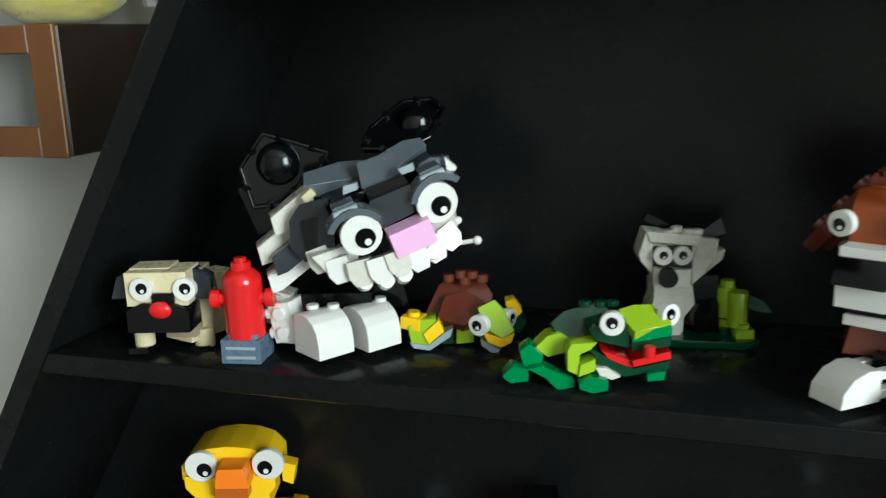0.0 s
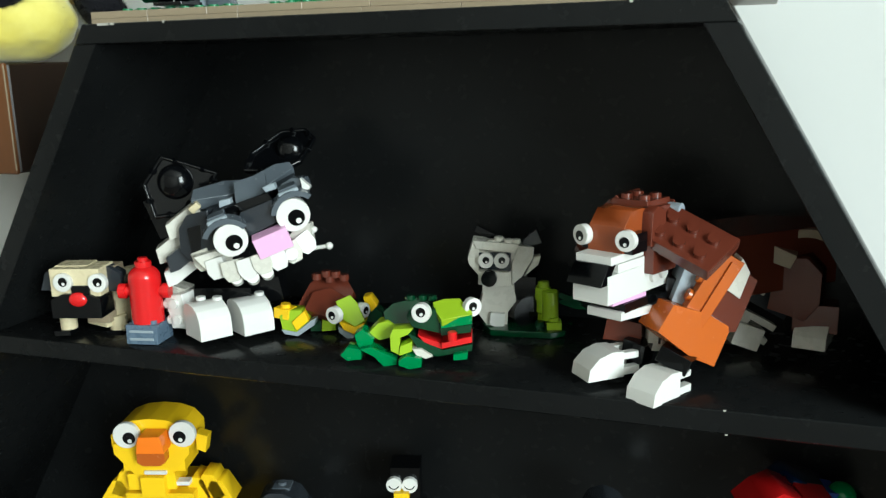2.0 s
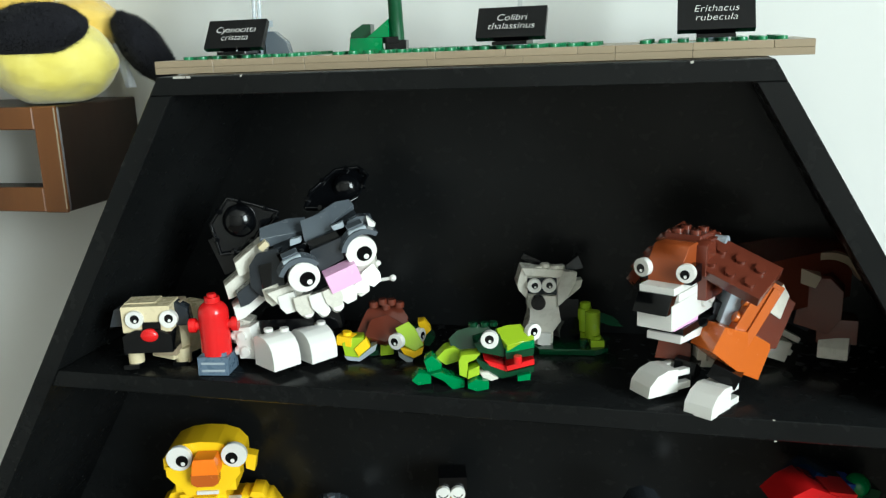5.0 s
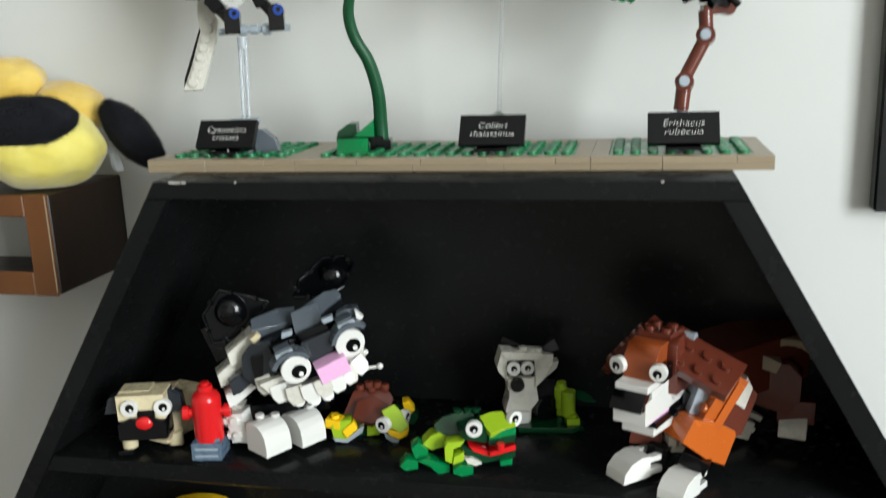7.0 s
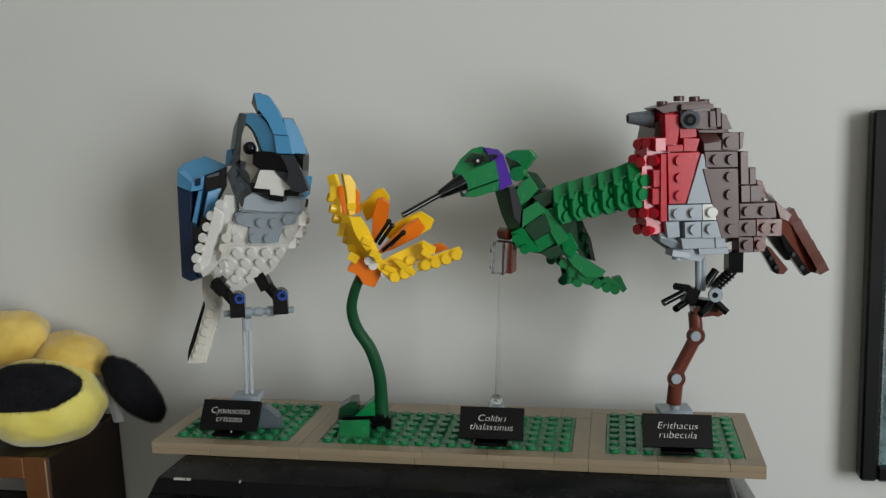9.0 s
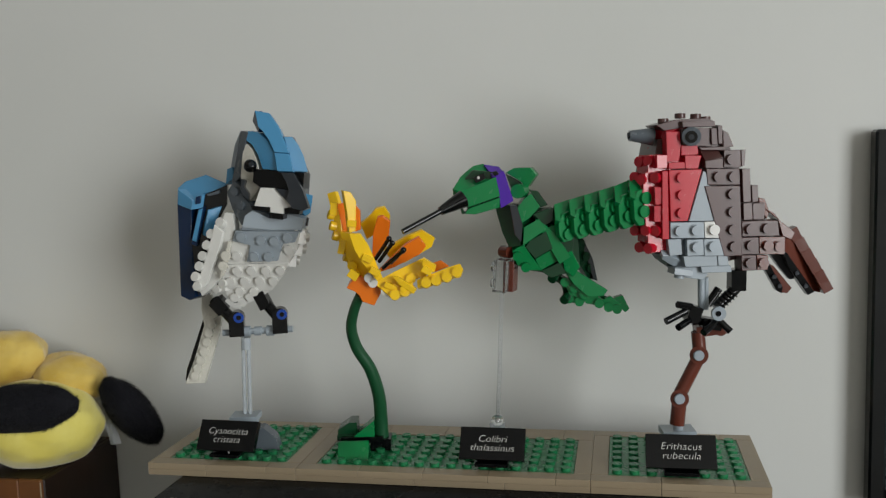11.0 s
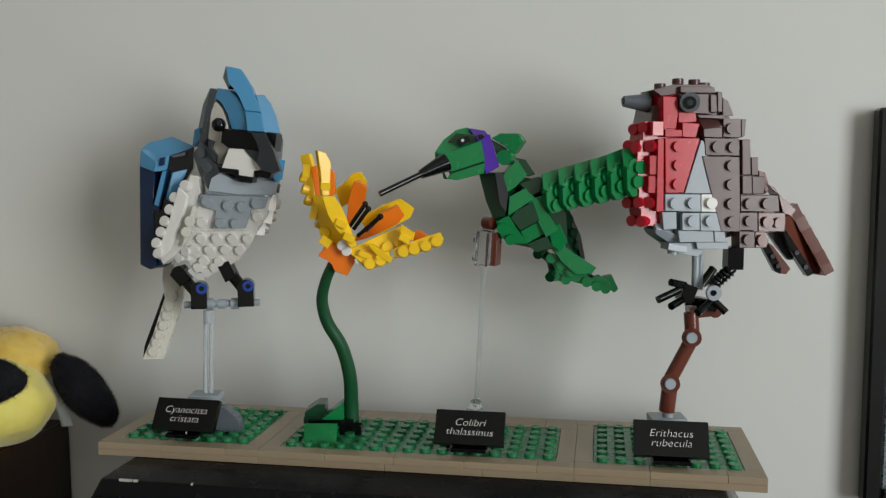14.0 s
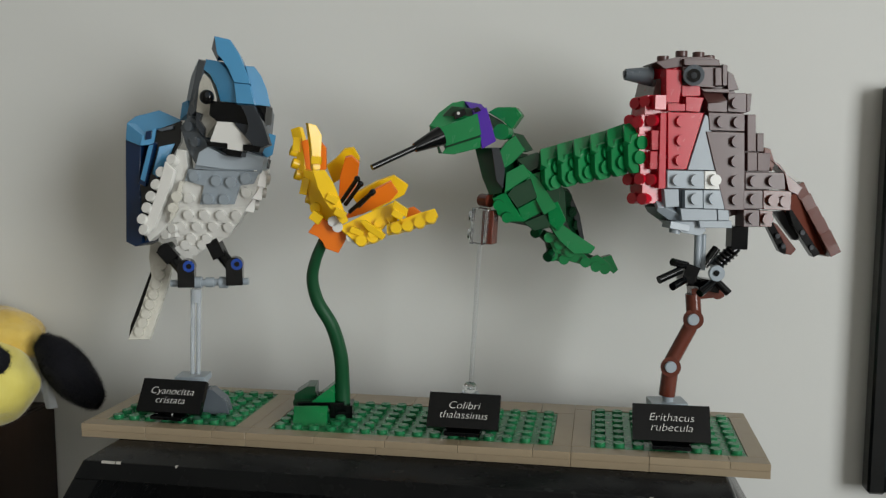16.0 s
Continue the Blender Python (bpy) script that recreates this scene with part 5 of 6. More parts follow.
# ---- frog ----
m, S = fit_to_view((0.165, -0.005, SH), CAM_LOWER)
frog = thing("frog_model", m, "small brick-built green frog with a red mouth, on the shelf", "frog model", "brick-built animals on the shelf")
for name, mt, deep, thick, outline in (
        ("back", DGREEN, lambda u, v: 2 + (600 - v) * 0.1, 18, [(748, 582), (764, 568), (812, 556), (830, 572), (846, 600), (800, 606), (752, 602)]),
        ("cheek", DGREEN, lambda u, v: -8, 12, [(790, 592), (838, 578), (846, 604), (846, 618), (800, 608)]),
        ("head_curve", LIME, lambda u, v: -12 + (596 - v) * 0.32, 4, [(832, 566), (852, 560), (876, 559), (899, 582), (899, 586), (850, 596), (836, 578)]),
        ("head_plate", GREEN, lambda u, v: -10, 15, [(846, 597), (899, 588), (899, 602), (848, 610)]),
        ("upper_jaw", DGREEN, lambda u, v: -10, 15, [(846, 610), (899, 603), (897, 616), (848, 622)]),
        ("tongue", RED, lambda u, v: -8, 12, [(808, 621), (848, 634), (850, 644), (820, 634)]),
        ("tongue_plate", RED, lambda u, v: -10, 12, [(848, 634), (898, 622), (899, 632), (850, 643)]),
        ("lower_jaw", DGREEN, lambda u, v: -8, 16, [(790, 616), (812, 628), (850, 645), (899, 634), (898, 646), (840, 656), (812, 648)]),
        ("belly_plate", CREAM, lambda u, v: -10, 8, [(800, 644), (815, 644), (834, 656), (822, 660), (806, 654)]),
        ("foot", GREEN, lambda u, v: -11, 8, [(868, 652), (892, 648), (891, 660), (868, 662)]),
        ("thigh", LIME, lambda u, v: 0, 9, [(724, 618), (740, 602), (756, 598), (770, 606), (764, 624), (742, 630)]),
        ("leg", LIME, lambda u, v: -9, 8, [(763, 622), (768, 612), (802, 610), (794, 620), (780, 626), (778, 654), (764, 648)]),
        ("leg", LIME, lambda u, v: -10, 8, [(780, 640), (800, 632), (800, 648), (778, 656)]),
        ("ankle", GREEN, lambda u, v: -4, 8, [(702, 622), (716, 612), (734, 630), (728, 648), (708, 642)]),
        ("foot_plate", GREEN, lambda u, v: -6, 8, [(679, 656), (692, 642), (714, 646), (714, 662), (690, 665)]),
        ("foot_plate", GREEN, lambda u, v: -8, 8, [(712, 646), (730, 642), (774, 660), (774, 670), (752, 674), (736, 658)]),
        ("foot_plate", GREEN, lambda u, v: -13, 8, [(778, 664), (792, 656), (816, 660), (816, 674), (796, 678), (778, 672)])):
    tile3(frog, mt, outline, deep, thick, S, name)
disc(frog, RED, S(868, 622, -14), 2.0, 4, (0, 0, 0), "tongue_stud", seg=12)
for u in (792, 812, 828):
    disc(frog, DGREEN, S(u, 558, 6), 2.3, 2, (0, 0, 0), "stud", seg=12)
eye(frog, S(818, 584, -14), 4.1, (90, 0, -10), (0.0, 0.1))
eye(frog, S(897, 573, -4), 4.0, (90, 0, 30), (-0.1, 0.1))

# ---- koala with bamboo ----
m, S = fit_to_view((0.188, 0.050, SH), CAM_LOWER)
koa = thing("koala_model", m, "small brick-built pale grey koala on a green plate with lime shoots", "koala model", "brick-built animals on the shelf")
KR = -6
for name, mt, deep, thick, outline in (
        ("head", CREAM, lambda u, v: -8, 12, [(894, 466), (958, 472), (958, 500), (948, 534), (900, 530), (894, 510)]),
        ("head_plate", CREAM, lambda u, v: -10, 12, [(886, 462), (962, 468), (956, 482), (892, 476)]),
        ("cheek_slope", CREAM, lambda u, v: -9, 12, [(886, 462), (896, 478), (896, 520), (880, 502), (877, 492)]),
        ("cheek_slope", CREAM, lambda u, v: -9 + (u - 950) * 0.1, 12, [(960, 470), (986, 472), (984, 490), (966, 520), (950, 534), (950, 500)]),
        ("cheek_plate", CREAM, lambda u, v: -4, 6, [(984, 488), (996, 486), (992, 500), (968, 520)]),
        ("snout", CREAM, lambda u, v: -13, 8, [(896, 512), (946, 514), (944, 538), (895, 534)]),
        ("body", CREAM, lambda u, v: -6, 14, [(900, 532), (952, 534), (956, 560), (942, 578), (940, 606), (906, 600), (892, 580), (900, 552)]),
        ("foot", WHITE, lambda u, v: -9, 8, [(914, 580), (938, 582), (936, 608), (912, 600)])):
    tile3(koa, mt, outline, deep, thick, S, name)
for u, v in ((916, 463), (928, 458), (944, 462), (956, 462)):
    disc(koa, CREAM, S(u, v, -6), 2.3, 2.2, (0, 0, 0), "head_stud", seg=12)
brick(koa, CHAR, S(921, 496, -8.5), (15.5, 1.6, 9), (0, 0, KR), "", "face_plate")
for u in (908, 934):
    eye(koa, S(u, 494, -11.5), 3.6, (90, 0, KR), (0.05, 0.1), pupil=0.45)
disc(koa, BLACK, S(914, 524, -15), 3.7, 4, (90, 0, KR), "nose")
disc(koa, BLACK, S(970, 574, -2), 8, 10, (90, 0, 20), "back_wheel")
brick(koa, BLACK, S(970, 540, 2), (10, 14, 16), (0, 0, KR), "", "back")
brick(koa, BLACK, S(904, 446, 2), (10, 6, 3.2), (0, 26, KR), "", "ear")
shaped(koa, CHAR, S(978, 456, 2), [(-5, -3), (5, -3), (4, 4), (-3, 1)], 8, (0, -14, KR), name="ear")
KP = S(968, 610, -8)
shaped(koa, DGREEN, (KP.x, KP.y, 1.6), [(-20, 4), (-16, -6), (12, -12), (19, -9), (20, 0), (10, 6), (-8, 14)], 3, (0, 0, 0), axis="z", name="base_plate")
brick(koa, DGREEN, S(1004, 606, -4), (13, 12, 8), (0, 0, 10), "t", "base_brick")
for u, v in ((1002, 588), (1000, 566), (998, 546)):
    disc(koa, LIME, S(u, v, -4), 3.9, 6.2, (0, 0, 0), "shoot")
disc(koa, LIME, S(1012, 566, -9), 3.9, 14, (0, 0, 0), "shoot")
disc(koa, LIME, S(1012, 547, -9), 2.5, 3, (0, 0, 0), "shoot_tip")
disc(koa, LIME, S(1000, 532, -4), 2.8, 3, (0, 0, 0), "shoot_tip")
brick(koa, LIME, S(1018, 602, -12), (7, 7, 6), (0, 0, 0), "t", "shoot")
for u, v, a in ((1040, 562, 16), (1050, 600, 12), (1034, 552, 20)):
    shaped(koa, DGREEN, S(u, v, 6), [(-9, 0), (-3, 1.7), (4, 1.4), (9, -0.4), (3, -1.6), (-4, -1)], 5, (0, a, 0), name="leaf", bev=0.0001)

# ---- big brown dog ----
m, S = fit_to_view((0.272, 0.0, SH), CAM_LOWER)
dog = thing("dog_model", m, "large brick-built dog, brown, orange and white, with floppy ears", "dog model", "brick-built animals on the shelf")
G = at(S(1155, 480, -6), (0, 0, -42))
brick(dog, WHITE, (0, -1.5, -11), (15.8, 42, 11), (0, 0, 0), pre=G, name="snout")
brick(dog, WHITE, (0, -1, -3.7), (15.8, 30, 3.4), (0, 0, 0), pre=G, name="snout_plate")
brick(dog, WHITE, (0, -9.5, -0.2), (15.8, 22, 3.2), (0, 0, 0), pre=G, name="snout_plate")
shaped(dog, BLACK, (0, -20.6, -4.6), [(-6, -4.4), (-1.5, -4.4), (3.8, 3), (-1, 3)], 15.6, axis="x", name="nose", pre=G)
for y in (8, 15):
    disc(dog, WHITE, (8.3, y, -11), 2.4, 2, (0, 90, 0), "stud", pre=G, seg=12)
brick(dog, PINK, (0, -6, -17.6), (14, 22, 1.8), pre=G, name="tongue", label="mauve tongue plate")
brick(dog, BLACK, (0, 4, -20.4), (15.8, 30, 3.6), pre=G, name="jaw_plate")
brick(dog, WHITE, (0, 0, -24), (15.8, 26, 3.4), (-4, 0, 0), pre=G, name="jaw")
brick(dog, BLACK, (7, 12, -21.5), (6, 8, 6), pre=G, name="jaw_joint")
shaped(dog, RUST, (0, -4, 10), [(-9, -9), (9, -9), (9, 5.5), (4, 7), (-3, 6.6), (-8, 1)], 15.8, axis="x", name="forehead", pre=G)
brick(dog, BROWN, (0, 12, 9.5), (20, 18, 14), pre=G, name="head")
shaped(dog, BROWN, (9.5, 5, 10.5), [(-6, -8), (5, -8), (4, 5), (-1, 7), (-5, 5)], 6, axis="x", name="temple", pre=G)
brick(dog, BROWN, (0, 11, 17.6), (16, 16, 2.4), pre=G, name="head_plate", studs="t")
shaped(dog, BROWN, (0, 25, 12), [(-6, -10), (6, -10), (4, -2), (-6, 6)], 20, axis="x", name="head_slope", pre=G)
for sx in (-1, 1):
    brick(dog, BLACK, (sx * 9, -7, 5), (5, 10, 7.5), pre=G, name="eye_block")
    eye(dog, (sx * 9.8, -13.4, 6.8), 4.0, (90, 0, sx * 10), (-0.05, -0.1), pre=G)
disc(dog, LGREY, (11, 18, 14.5), 2.4, 6, (0, 90, 0), "ear_pin", pre=G)
# ears: thick studded plates
for F in (at(S(1258, 464, -12), (35, 2, -8)) @ at((0, 0, 0), (0, 0, -36)), G @ at((-17, 14, 6), (0, -50, 8))):
    shaped(dog, BROWN, (0, 0, 0), [(-18, -5), (-8, -11), (16, -11), (16, 10), (-16, 10)], 5, axis="z", name="ear", pre=F,
           studs=[((x, y, 2.5), "t") for x in (-9, 0, 9) for y in (-6, 3)])
    shaped(dog, BROWN, (-2, 2, -4), [(-13, -5), (-5, -11), (13, -11), (13, 9), (-12, 9)], 3.2, axis="z", name="ear_plate", pre=F)
    brick(dog, TAN, (-8, 4, -6.6), (8, 8, 2), pre=F, name="ear_lining")
brick(dog, BROWN, (9, 10, -1), (6, 16, 16), pre=G, name="jowl")
brick(dog, LGREY, S(1250, 535, 2), (10, 14, 14), (0, 20, 0), "", "neck_joint")
brick(dog, CHAR, S(1240, 560, 8), (18, 16, 20), (0, 10, 0), "", "neck")
# near foreleg
brick(dog, DORANGE, S(1282, 545, -4), (10, 14, 34), (0, 30, 0), "l", "shoulder")
brick(dog, DORANGE, S(1298, 550, -8), (4, 8, 28), (0, 30, 0), "", "shoulder_plate")
shaped(dog, BROWN, S(1316, 560, -2), [(-6, -14), (6, -10), (6, 12), (0, 14), (-6, 8)], 12, (0, 20, 0), name="upper_leg")
shaped(dog, CREAM, S(1326, 520, -4), [(-4, -5), (5, -7), (4, 4), (-1, 8)], 10, (0, 24, 0), name="shoulder_tip")
tile3(dog, DORANGE, [(1212, 614), (1237, 570), (1286, 582), (1324, 605), (1297, 668), (1262, 654)], lambda u, v: -14 + (u - 1260) * 0.1, 15, S, "lower_leg")
brick(dog, BLACK, S(1240, 652, -10), (13, 12, 7), (0, 22, -30), "", "ankle")


def paw(c, rz, mt=CREAM, k=1.0):
    f = at(c, (0, 0, rz)) @ Matrix.Diagonal((0.86, 0.86, 0.92, 1))
    shaped(dog, mt, (0, -3 * k, 0), [(-11, -5.5), (8, -5.5), (8, 6), (2, 6.5), (-5, 4.5), (-10, 0)], 15.6, axis="x", name="paw", pre=f)
    for x in (-5.5, 5.5):
        brick(dog, mt, (x, 9, -3), (4, 9, 3.4), pre=f, name="paw_fork")
        brick(dog, mt, (x, 9, 3.8), (4, 8, 3), pre=f, name="paw_fork")
    return f


paw(S(1212, 690, -16) + Vector((0, 0, -1.5)), -48, WHITE)
paw(S(1122, 657, -2) + Vector((0, 0, -1)), -66, WHITE)
brick(dog, BLACK, S(1172, 640, 2), (10, 8, 8), (0, 10, -40), "", "ankle")
shaped(dog, BROWN, S(1148, 606, 10), [(-8, -4), (8, -4), (8, 4), (-6, 6)], 10, (0, 0, -20), name="chest")
for dz in (0, 1):
    brick(dog, CREAM, S(1196 + 20 * dz, 598, 4), (4, 8, 17), (0, 4, 0), "", "chest_bracket")
brick(dog, CREAM, S(1204, 632, 4), (9, 8, 3), (0, 4, 0), "", "chest_bracket")
# body and hindquarters
brick(dog, BROWN, S(1350, 480, 42), (60, 34, 26), (0, 0, 26), "", "body")
brick(dog, BROWN, S(1335, 452, 46), (50, 26, 6), (0, 0, 26), "", "back_plate")
shaped(dog, BROWN, S(1420, 525, 30), [(-9, -14), (7, -15), (11, -6), (9, 7), (2, 12), (-9, 9)], 13, (0, 10, -28), name="thigh")
# dark tan in place of tan, the hindquarters' shade put into the colour
shaped(dog, DTAN, S(1390, 482, 28), [(-7, -3), (6, -4), (7, 2), (-5, 4)], 10, (0, 14, -20), name="thigh_plate")
shaped(dog, DTAN, S(1425, 510, 34), arc(16, 19.5, 30, 120, 8), 10, (0, 10, -10), name="thigh_edge", bev=0.0001)
brick(dog, BROWN, S(1446, 580, 28), (18, 14, 12), (0, 0, -20), "", "lower_leg")
f = paw(S(1444, 612, 28) + Vector((0, 0, 2)), -30)
for u, v in ((1350, 520), (1350, 600)):
    f = at(S(u, v, 36), (0, 30, 0))
    for z in (-3.6, 3.6):
        brick(dog, CREAM, (0, 0, z), (13, 6, 3), pre=f, name="hind_fork")
    brick(dog, CREAM, (-8, 0, 0), (5, 8, 10), pre=f, name="hind_fork")
brick(dog, CHAR, S(1372, 545, 40), (20, 10, 14), (0, 30, 0), "", "hind_joint")
brick(dog, CREAM, S(1332, 610, 34), (12, 12, 10), (0, 20, 0), "", "hind_paw")

# ---- lower shelf: duck, penguin, a grey lump and a red racer ----
LZ = CBOT + 0.0095
m, S = fit_to_view((-0.020, 0.045, LZ), CAM_LOWER)
duck = thing("duck_model", m, "brick-built yellow duck with big eyes and an orange beak", "duck model")
brick(duck, YELLOW, S(334, 806, 0), (36, 24, 22), (0, 0, 0), "", "head")
shaped(duck, YELLOW, S(330, 772, 2), [(-23, -8), (23, -8), (23, -1), (18, 5), (10, 8), (0, 9), (-10, 8), (-18, 5), (-23, -1)], 26, name="crown")
shaped(duck, YELLOW, S(330, 816, -4), [(-22, 8), (22, 8), (22, 2), (11, -11), (-11, -11), (-22, 2)], 18, name="cheek")
for u, v, g in ((280, 791, 0.22), (377, 787, -0.2)):
    eye(duck, S(u, v, -14), 7.6, (90, 0, 0), (g, -0.2), pupil=0.48)
shaped(duck, ORANGE, S(327, 804, -18), [(-8, -4), (8, -4), (7, 3), (6, 6), (-6, 6), (-7, 3)], 12, name="upper_beak")
shaped(duck, DORANGE, S(327, 826, -15), [(-8, 4), (8, 4), (8, -2), (5, -4), (-5, -4), (-8, -2)], 10, name="lower_beak")
shaped(duck, YELLOW, S(412, 797, -2), [(-4, 6), (3, 4), (1, -6), (-4, -4)], 8, name="cheek_tuft")
brick(duck, YELLOW, S(330, 856, -2), (28, 20, 10), name="neck")
brick(duck, WHITE, S(330, 853, -13), (13, 3, 2.2), name="bib_tile")
brick(duck, YELLOW, S(328, 874, -12), (14, 8, 12), name="bib")
brick(duck, WHITE, S(374, 868, -8), (10, 6, 2.4), name="bib_tile")
brick(duck, YELLOW, (0, 8, 28), (48, 44, 30), name="body")
brick(duck, YELLOW, (0, 4, 48), (40, 34, 12), name="body")
for k in (-1, 1):
    brick(duck, ORANGE, (k * 13, -8, 4), (16, 26, 7), (0, 0, -k * 8), name="foot")
    brick(duck, ORANGE, (k * 13, 4, 9), (8, 8, 8), name="leg")
for u, v, a in ((262, 878, 30), (278, 862, 20), (405, 872, -24), (425, 866, -30), (440, 876, -34)):
    shaped(duck, YELLOW, S(u, v, 2), [(-5, -9), (5, -9), (6, 5), (1, 9), (-4, 6)], 16, (0, a, 0), name="wing_plate")
brick(duck, YELLOW, S(422, 890, 6), (22, 22, 14), (0, -20, 0), "", "wing_root")
brick(duck, YELLOW, S(270, 890, 6), (16, 22, 14), (0, 20, 0), "", "wing_root")

m, S = fit_to_view((0.129, 0.055, LZ), CAM_LOWER)
pen = thing("penguin_model", m, "small brick-built black penguin with closed eyes", "penguin model")
brick(pen, BLACK, S(762, 858, 0), (16, 16, 22), name="head")
brick(pen, BLACK, S(776, 835, 4), (7, 8, 6), name="tuft")
for u in (744, 770):
    e = disc(pen, WHITE, S(u, 866, -9.5), 4.2, 3, (90, 0, 0), "eye", label="round white eye tile with a closed lid")
    shaped(e, BLACK, (0, 0.8, 1.6), arc(2.5, 3.0, 200, 340, 8), 0.14, (0, 0, 0), axis="z", name="lashes", bev=0)
brick(pen, YELLOW, S(757, 884, -11), (8, 6, 5), name="beak")
brick(pen, BLACK, (0, 4, 30), (24, 22, 46), name="body")
brick(pen, WHITE, (0, -8, 28), (16, 4, 34), name="belly")
for k in (-1, 1):
    brick(pen, YELLOW, (k * 6, -6, 3.6), (9, 16, 6), name="foot")

m, S = fit_to_view((0.055, 0.050, LZ), CAM_LOWER)
lump = thing("animal_model", m, "low grey brick-built model on the lower shelf", "animal model")
shaped(lump, CHAR, S(545, 884, 0), [(-14, -6), (14, -6), (10, 1), (3, 4), (-5, 4), (-11, 0)], 18, name="back")
brick(lump, DGREY, S(548, 876, 2), (10, 10, 5), (0, 0, 0), "t", "back_plate")
brick(lump, CHAR, (0, 2, 24), (26, 24, 47), name="body")

m, S = fit_to_view((0.270, 0.050, LZ), CAM_LOWER)
lump2 = thing("animal_model", m, "low grey brick-built model with a rounded top on the lower shelf", "animal model")
shaped(lump2, CHAR, S(1098, 884, 0), [(-10, -5), (12, -5), (8, 1), (1, 4), (-6, 2)], 16, name="back")
brick(lump2, CHAR, (0, 2, 28), (20, 22, 54), name="body")

m, S = fit_to_view((0.325, 0.050, LZ), CAM_LOWER)
racer = thing("parrot_model", m, "brick-built red model with blue and green wing plates", "animal model")
shaped(racer, RED, S(1392, 872, -8), [(-19, -6), (17, -6), (12, 2), (-4, 7), (-12, 2)], 24, (0, 6, 0), name="back_slope")
brick(racer, RED, S(1440, 878, -10), (14, 18, 8), (0, 10, 0), "", "back_brick")
shaped(racer, NAVY, S(1420, 846, 8), [(-16, -4), (18, -6), (14, 0), (-8, 5)], 22, (0, 6, 0), name="wing_plate")
brick(racer, BLUE, S(1448, 862, 2), (14, 14, 6), (0, 10, 0), "", "wing_plate")
ball(racer, GREEN, S(1484, 868, 0), 6.4, "wing_round")
brick(racer, DGREEN, S(1496, 876, 4), (10, 14, 8), (0, 20, 0), "", "wing_tip")
brick(racer, RED, (6, 4, 40), (46, 30, 79), name="body")

# ---- small wooden wall shelf with a plush toy ----
BX, BY0, BZ0, BZ1 = -0.0805, 0.023, -0.0815, -0.0225
wall_shelf = thing("wall_shelf", pose(0, 0, 0), "small brown wooden wall shelf with framed openings", "shelf")
BW = 0.150
part("side_panel", box_bm(BX - 0.004, BX, BY0 + 0.003, WALL_Y - 0.0005, BZ0, BZ1, 0.0008), WOOD_SHADE, wall_shelf, "brown wooden side, shade put into its colour")
part("top_panel", box_bm(BX - BW, BX - 0.0041, BY0 + 0.003, WALL_Y - 0.0005, BZ1 - 0.004, BZ1, 0.0006), WOOD_SHADE, wall_shelf)
part("bottom_panel", box_bm(BX - BW, BX - 0.0041, BY0 + 0.003, WALL_Y - 0.0005, BZ0, BZ0 + 0.004, 0.0006), WOOD_SHADE, wall_shelf)
part("back_panel", box_bm(BX - BW, BX - 0.0041, WALL_Y - 0.004, WALL_Y - 0.0007, BZ0 + 0.0041, BZ1 - 0.0041), WALL, wall_shelf, "pale back board")
part("frame_stile", box_bm(BX - 0.0145, BX - 0.0002, BY0, BY0 + 0.0029, BZ0 - 0.0003, BZ1 + 0.0003, 0.0006), WOOD, wall_shelf, "worn brown wooden stile")
part("frame_stile", box_bm(BX - 0.085, BX - 0.072, BY0, BY0 + 0.0029, BZ0, BZ1, 0.0006), WOOD, wall_shelf)
part("frame_rail", box_bm(BX - 0.0719, BX - 0.0146, BY0, BY0 + 0.0027, BZ1 - 0.0125, BZ1, 0.0006), WOOD, wall_shelf)
part("frame_rail", box_bm(BX - 0.0719, BX - 0.0146, BY0, BY0 + 0.0027, BZ0, BZ0 + 0.014, 0.0006), WOOD, wall_shelf)
part("edge_wear", box_bm(BX - 0.0006, BX + 0.0001, BY0 - 0.0001, BY0 + 0.0004, BZ0 + 0.002, BZ1 - 0.001), DTAN, wall_shelf, "pale rubbed edge")

YFUR = textured("yellow_plush", rgb("d8c85c"), rgb("e6da7c"), 60, (0.9, 1.0), 0.15, fine=900, spec=0.1)
OFUR = textured("gold_plush", rgb("cca848"), rgb("dcc06a"), 60, (0.9, 1.0), 0.15, fine=900, spec=0.1)
BFUR = textured("black_plush", (0.006, 0.006, 0.008, 1), (0.012, 0.012, 0.015, 1), 60, (0.9, 1.0), 0.8, fine=900, spec=0.1)
for pl in (YFUR, OFUR, BFUR):
    sh = pl.node_tree.nodes["Principled BSDF"]
    sh.inputs["Sheen Weight"].default_value, sh.inputs["Sheen Roughness"].default_value = (0.5, 0.5) if pl is not BFUR else (0.08, 0.5)
CLOTH = textured("white_label_cloth", rgb("c8ccd0"), rgb("e4e6e8"), 80, (0.8, 0.9), 0.3)


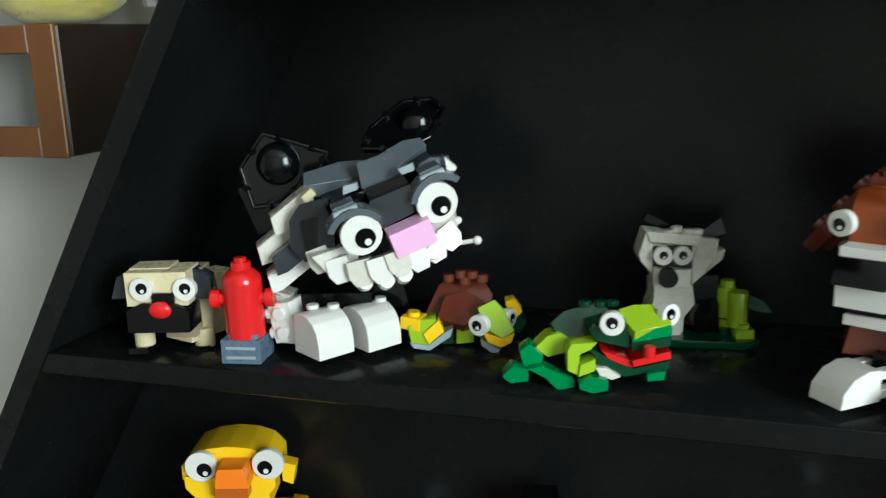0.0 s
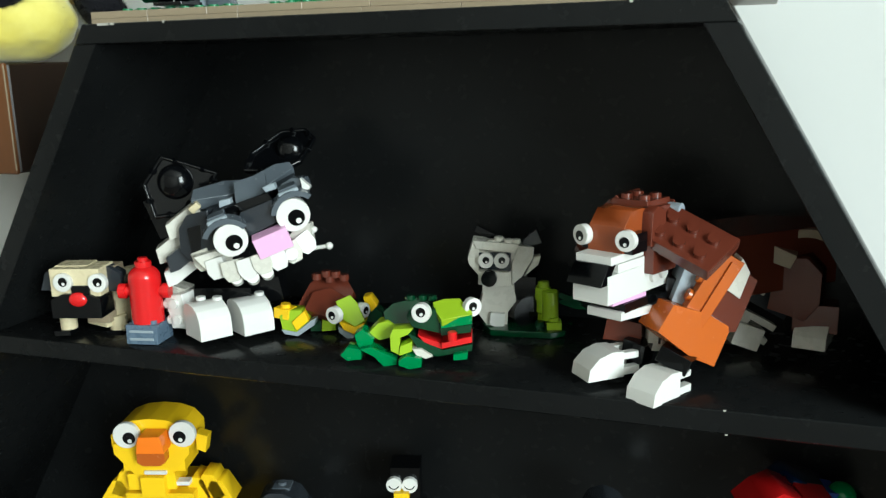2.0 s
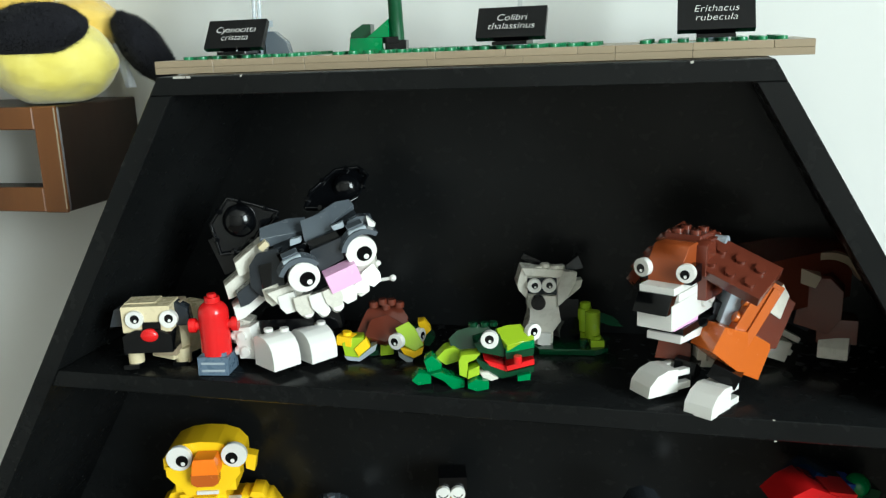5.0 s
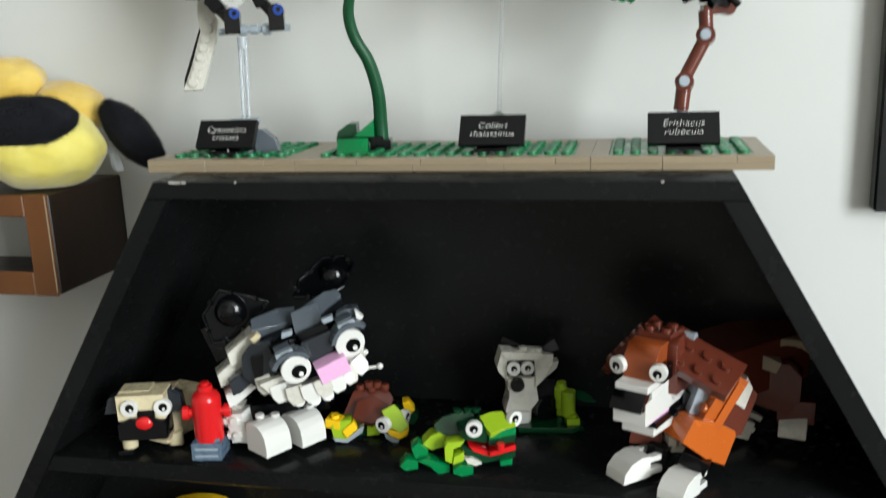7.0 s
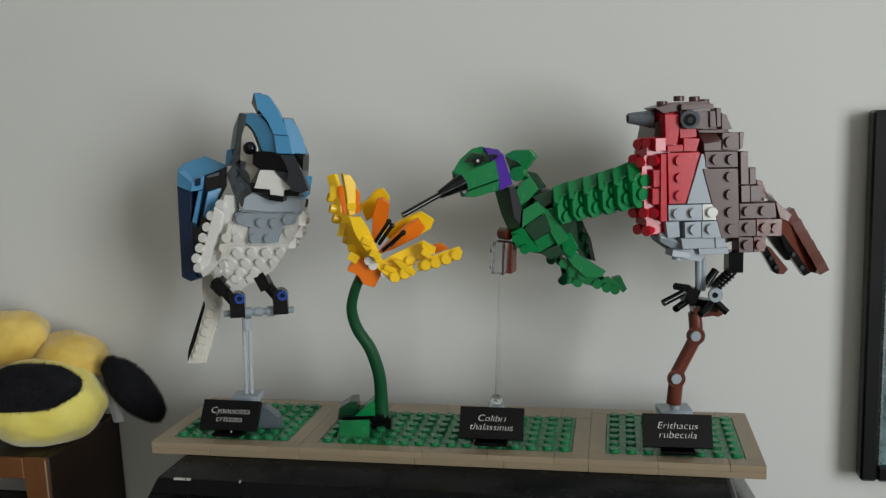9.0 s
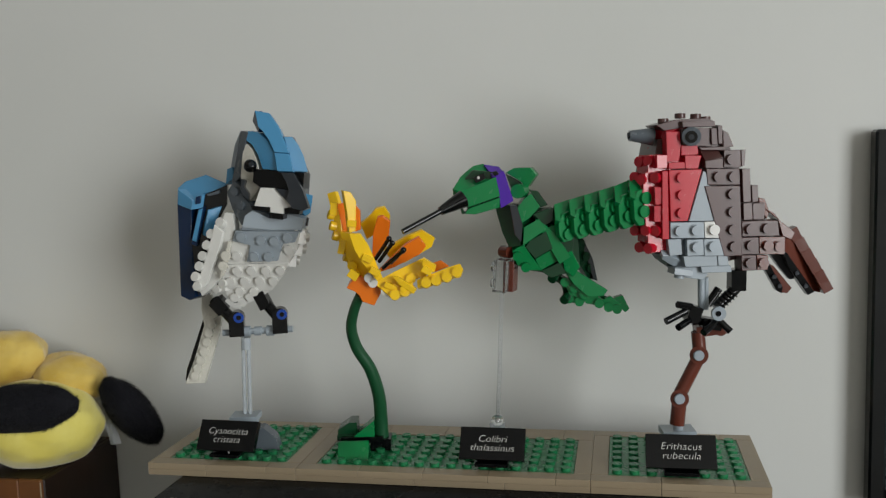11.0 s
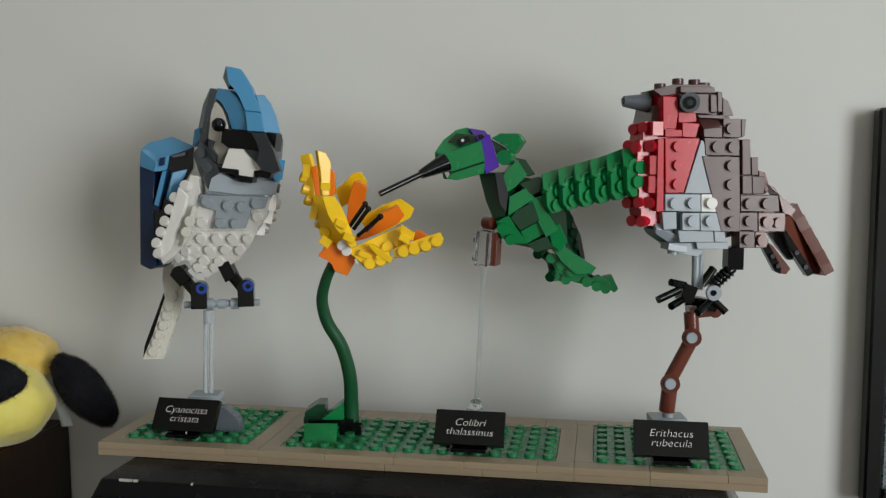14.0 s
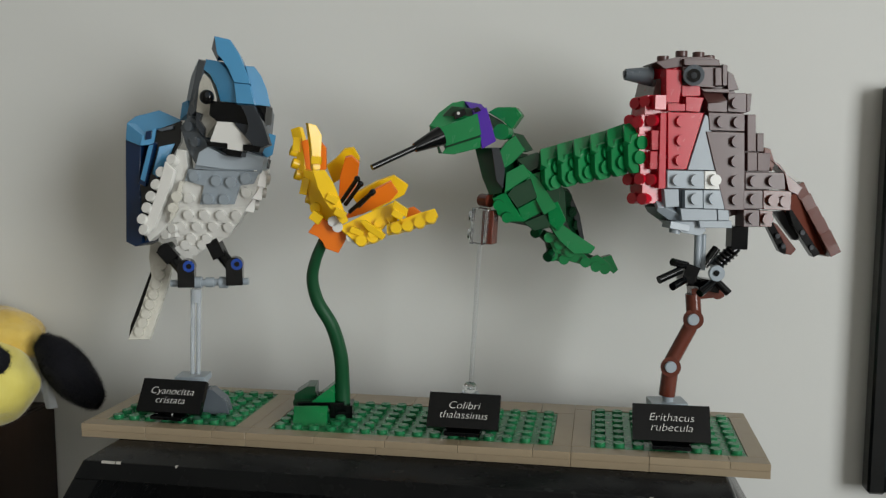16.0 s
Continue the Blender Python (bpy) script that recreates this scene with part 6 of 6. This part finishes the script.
def blob(parent, name, mat, c, size, rot=(0, 0, 0), rough=0.04, label="", fuzz=0, blade=1.6, seed=1):
    """A soft stuffed lump in mm with uneven seams and a nap of short pile."""
    rnd = random.Random(seed)
    bm = bmesh.new()
    bmesh.ops.create_icosphere(bm, subdivisions=6, radius=1)
    for v in bm.verts:
        q = v.co.copy()
        k = 1 + rough * noise.noise(q * 2.1 + Vector((seed, 0, 0))) + rough * 0.12 * noise.noise(q * 6.3)
        v.co = Vector((q.x * size[0], q.y * size[1], q.z * size[2])) * (k * 0.001)
    bm.normal_update()
    spots = [(v.co.copy(), v.normal.copy()) for v in bm.verts]
    ob = part(name, bm, mat, parent, label, at(c, rot), 80)
    if fuzz:
        verts, faces, lean = [], [], []
        for i in range(fuzz):
            co, no = rnd.choice(spots)
            side = no.cross(Vector((rnd.uniform(-1, 1), rnd.uniform(-1, 1), rnd.uniform(-1, 1)))).normalized()
            w = 0.0001
            tip = co + (no + side * rnd.uniform(-0.9, 0.9)).normalized() * blade * 0.001 * rnd.uniform(0.6, 1.3)
            j = no.cross(side) * rnd.uniform(-0.0005, 0.0005) + side * rnd.uniform(-0.0005, 0.0005)
            n = len(verts)
            verts += [co + j + side * w, co + j - side * w, tip + j]
            faces.append((n, n + 1, n + 2))
            lean += [no, no, no]
        me = bpy.data.meshes.new("fur")
        me.from_pydata([tuple(v) for v in verts], [], faces)
        me.materials.append(mat)
        for f in me.polygons:
            f.use_smooth = True
        me.normals_split_custom_set_from_vertices([tuple(v) for v in lean])
        pile = new("fur", me)
        pile.parent = ob
        pile["kind"] = "stuff"
    return ob


m, S = fit_to_view((-0.105, 0.055, BZ1), ((0.239, -0.401, 0.164), 11.38, -8.83, -2.1))
plush = thing("plush_toy", m, "yellow plush toy with black patches and floppy black ears", "plush toy")
blob(plush, "body", YFUR, S(70, 712, -8), (38, 30, 25), (0, 6, 0), 0.06, "", 3000, 1.0, 3)
blob(plush, "back", OFUR, S(128, 632, 14), (22, 20, 15), (0, 14, 0), 0.09, "golden yellow plush lump", 3000, 1.2, 5)
blob(plush, "back", OFUR, S(10, 604, 12), (26, 22, 19), (0, -10, 0), 0.09, "golden yellow plush lump", 3000, 1.2, 7)
blob(plush, "patch", BFUR, S(48, 688, -34), (30, 8, 14), (0, -5, 0), 0.08, "black plush muzzle patch", 6000, 1.8, 9)
blob(plush, "ear", BFUR, S(236, 690, -4), (11.5, 8, 24), (0, -38, 0), 0.08, "floppy black plush ear", 6000, 1.8, 11)
bm = bmesh.new()
grid = [[bm.verts.new((0.001 * (x * 1.3 + 0.5 * z), 0.001 * (0.9 * math.sin(x * 1.1 + z * 0.4)), -0.001 * z * 2.2)) for x in range(6)] for z in range(8)]
for r0, r1 in zip(grid, grid[1:]):
    for i in range(5):
        bm.faces.new((r0[i], r0[i + 1], r1[i + 1], r1[i]))
bmesh.ops.solidify(bm, geom=bm.faces[:], thickness=0.00025)
part("label_tag", bm, CLOTH, plush, "white sewn-in cloth tag", at(S(186, 705, 2)))

# ---- framed picture at the edge of the wall ----
PX, PZ0, PZ1, PYF = 0.3664, -0.0425, 0.1565, 0.0880
pic = thing("framed_picture", pose(0, 0, 0), "picture in a glossy black frame with a silver bead", "picture")
PW = 0.26
for nm, a in (("frame_side", (PX, PX + 0.0085, PZ0, PZ1)), ("frame_side", (PX + PW - 0.0085, PX + PW, PZ0, PZ1)), ("frame_rail", (PX + 0.0086, PX + PW - 0.0086, PZ1 - 0.0085, PZ1)), ("frame_rail", (PX + 0.0086, PX + PW - 0.0086, PZ0, PZ0 + 0.0085))):
    part(nm, box_bm(a[0], a[1], PYF, WALL_Y - 0.001, a[2], a[3], 0.0012), FRAMEM, pic)
part("bead", box_bm(PX + 0.0086, PX + 0.0108, PYF + 0.0015, PYF + 0.005, PZ0 + 0.0086, PZ1 - 0.0086, 0.0006), SILVER, pic, "thin silver bead")
part("print", box_bm(PX + 0.0109, PX + PW - 0.0087, PYF + 0.0035, PYF + 0.006, PZ0 + 0.0087, PZ1 - 0.0087), TEALP, pic, "mottled teal and grey print")

# ---- worn spots on the cabinet's edges ----
for i, (x, w, y) in enumerate(((0.0270, 0.006, 0), (0.0335, 0.0022, 0), (0.0605, 0.0012, 0), (0.255, 0.0014, 0))):
    bm = box_bm(x, x + w, CF - 0.00012, CF + 0.0009, CT - 0.0009, CT + 0.00012, 0.00008)
    for v in bm.verts:
        v.co += Vector((noise.noise(v.co * 900) * 0.0004, 0, 0))
    part("worn_chip", bm, WORN, cab, "chipped pale bare board")
for x, z in ((0.292, SHELF_Z), (0.262, SHELF_Z), (0.293, SHELF_Z - 0.0095)):
    part("worn_chip", box_bm(x, x + 0.0011, CF + 0.0002, CF + 0.0009, z - 0.0004, z + 0.0001, 0.00008), WORN, cab, "chipped pale bare board")
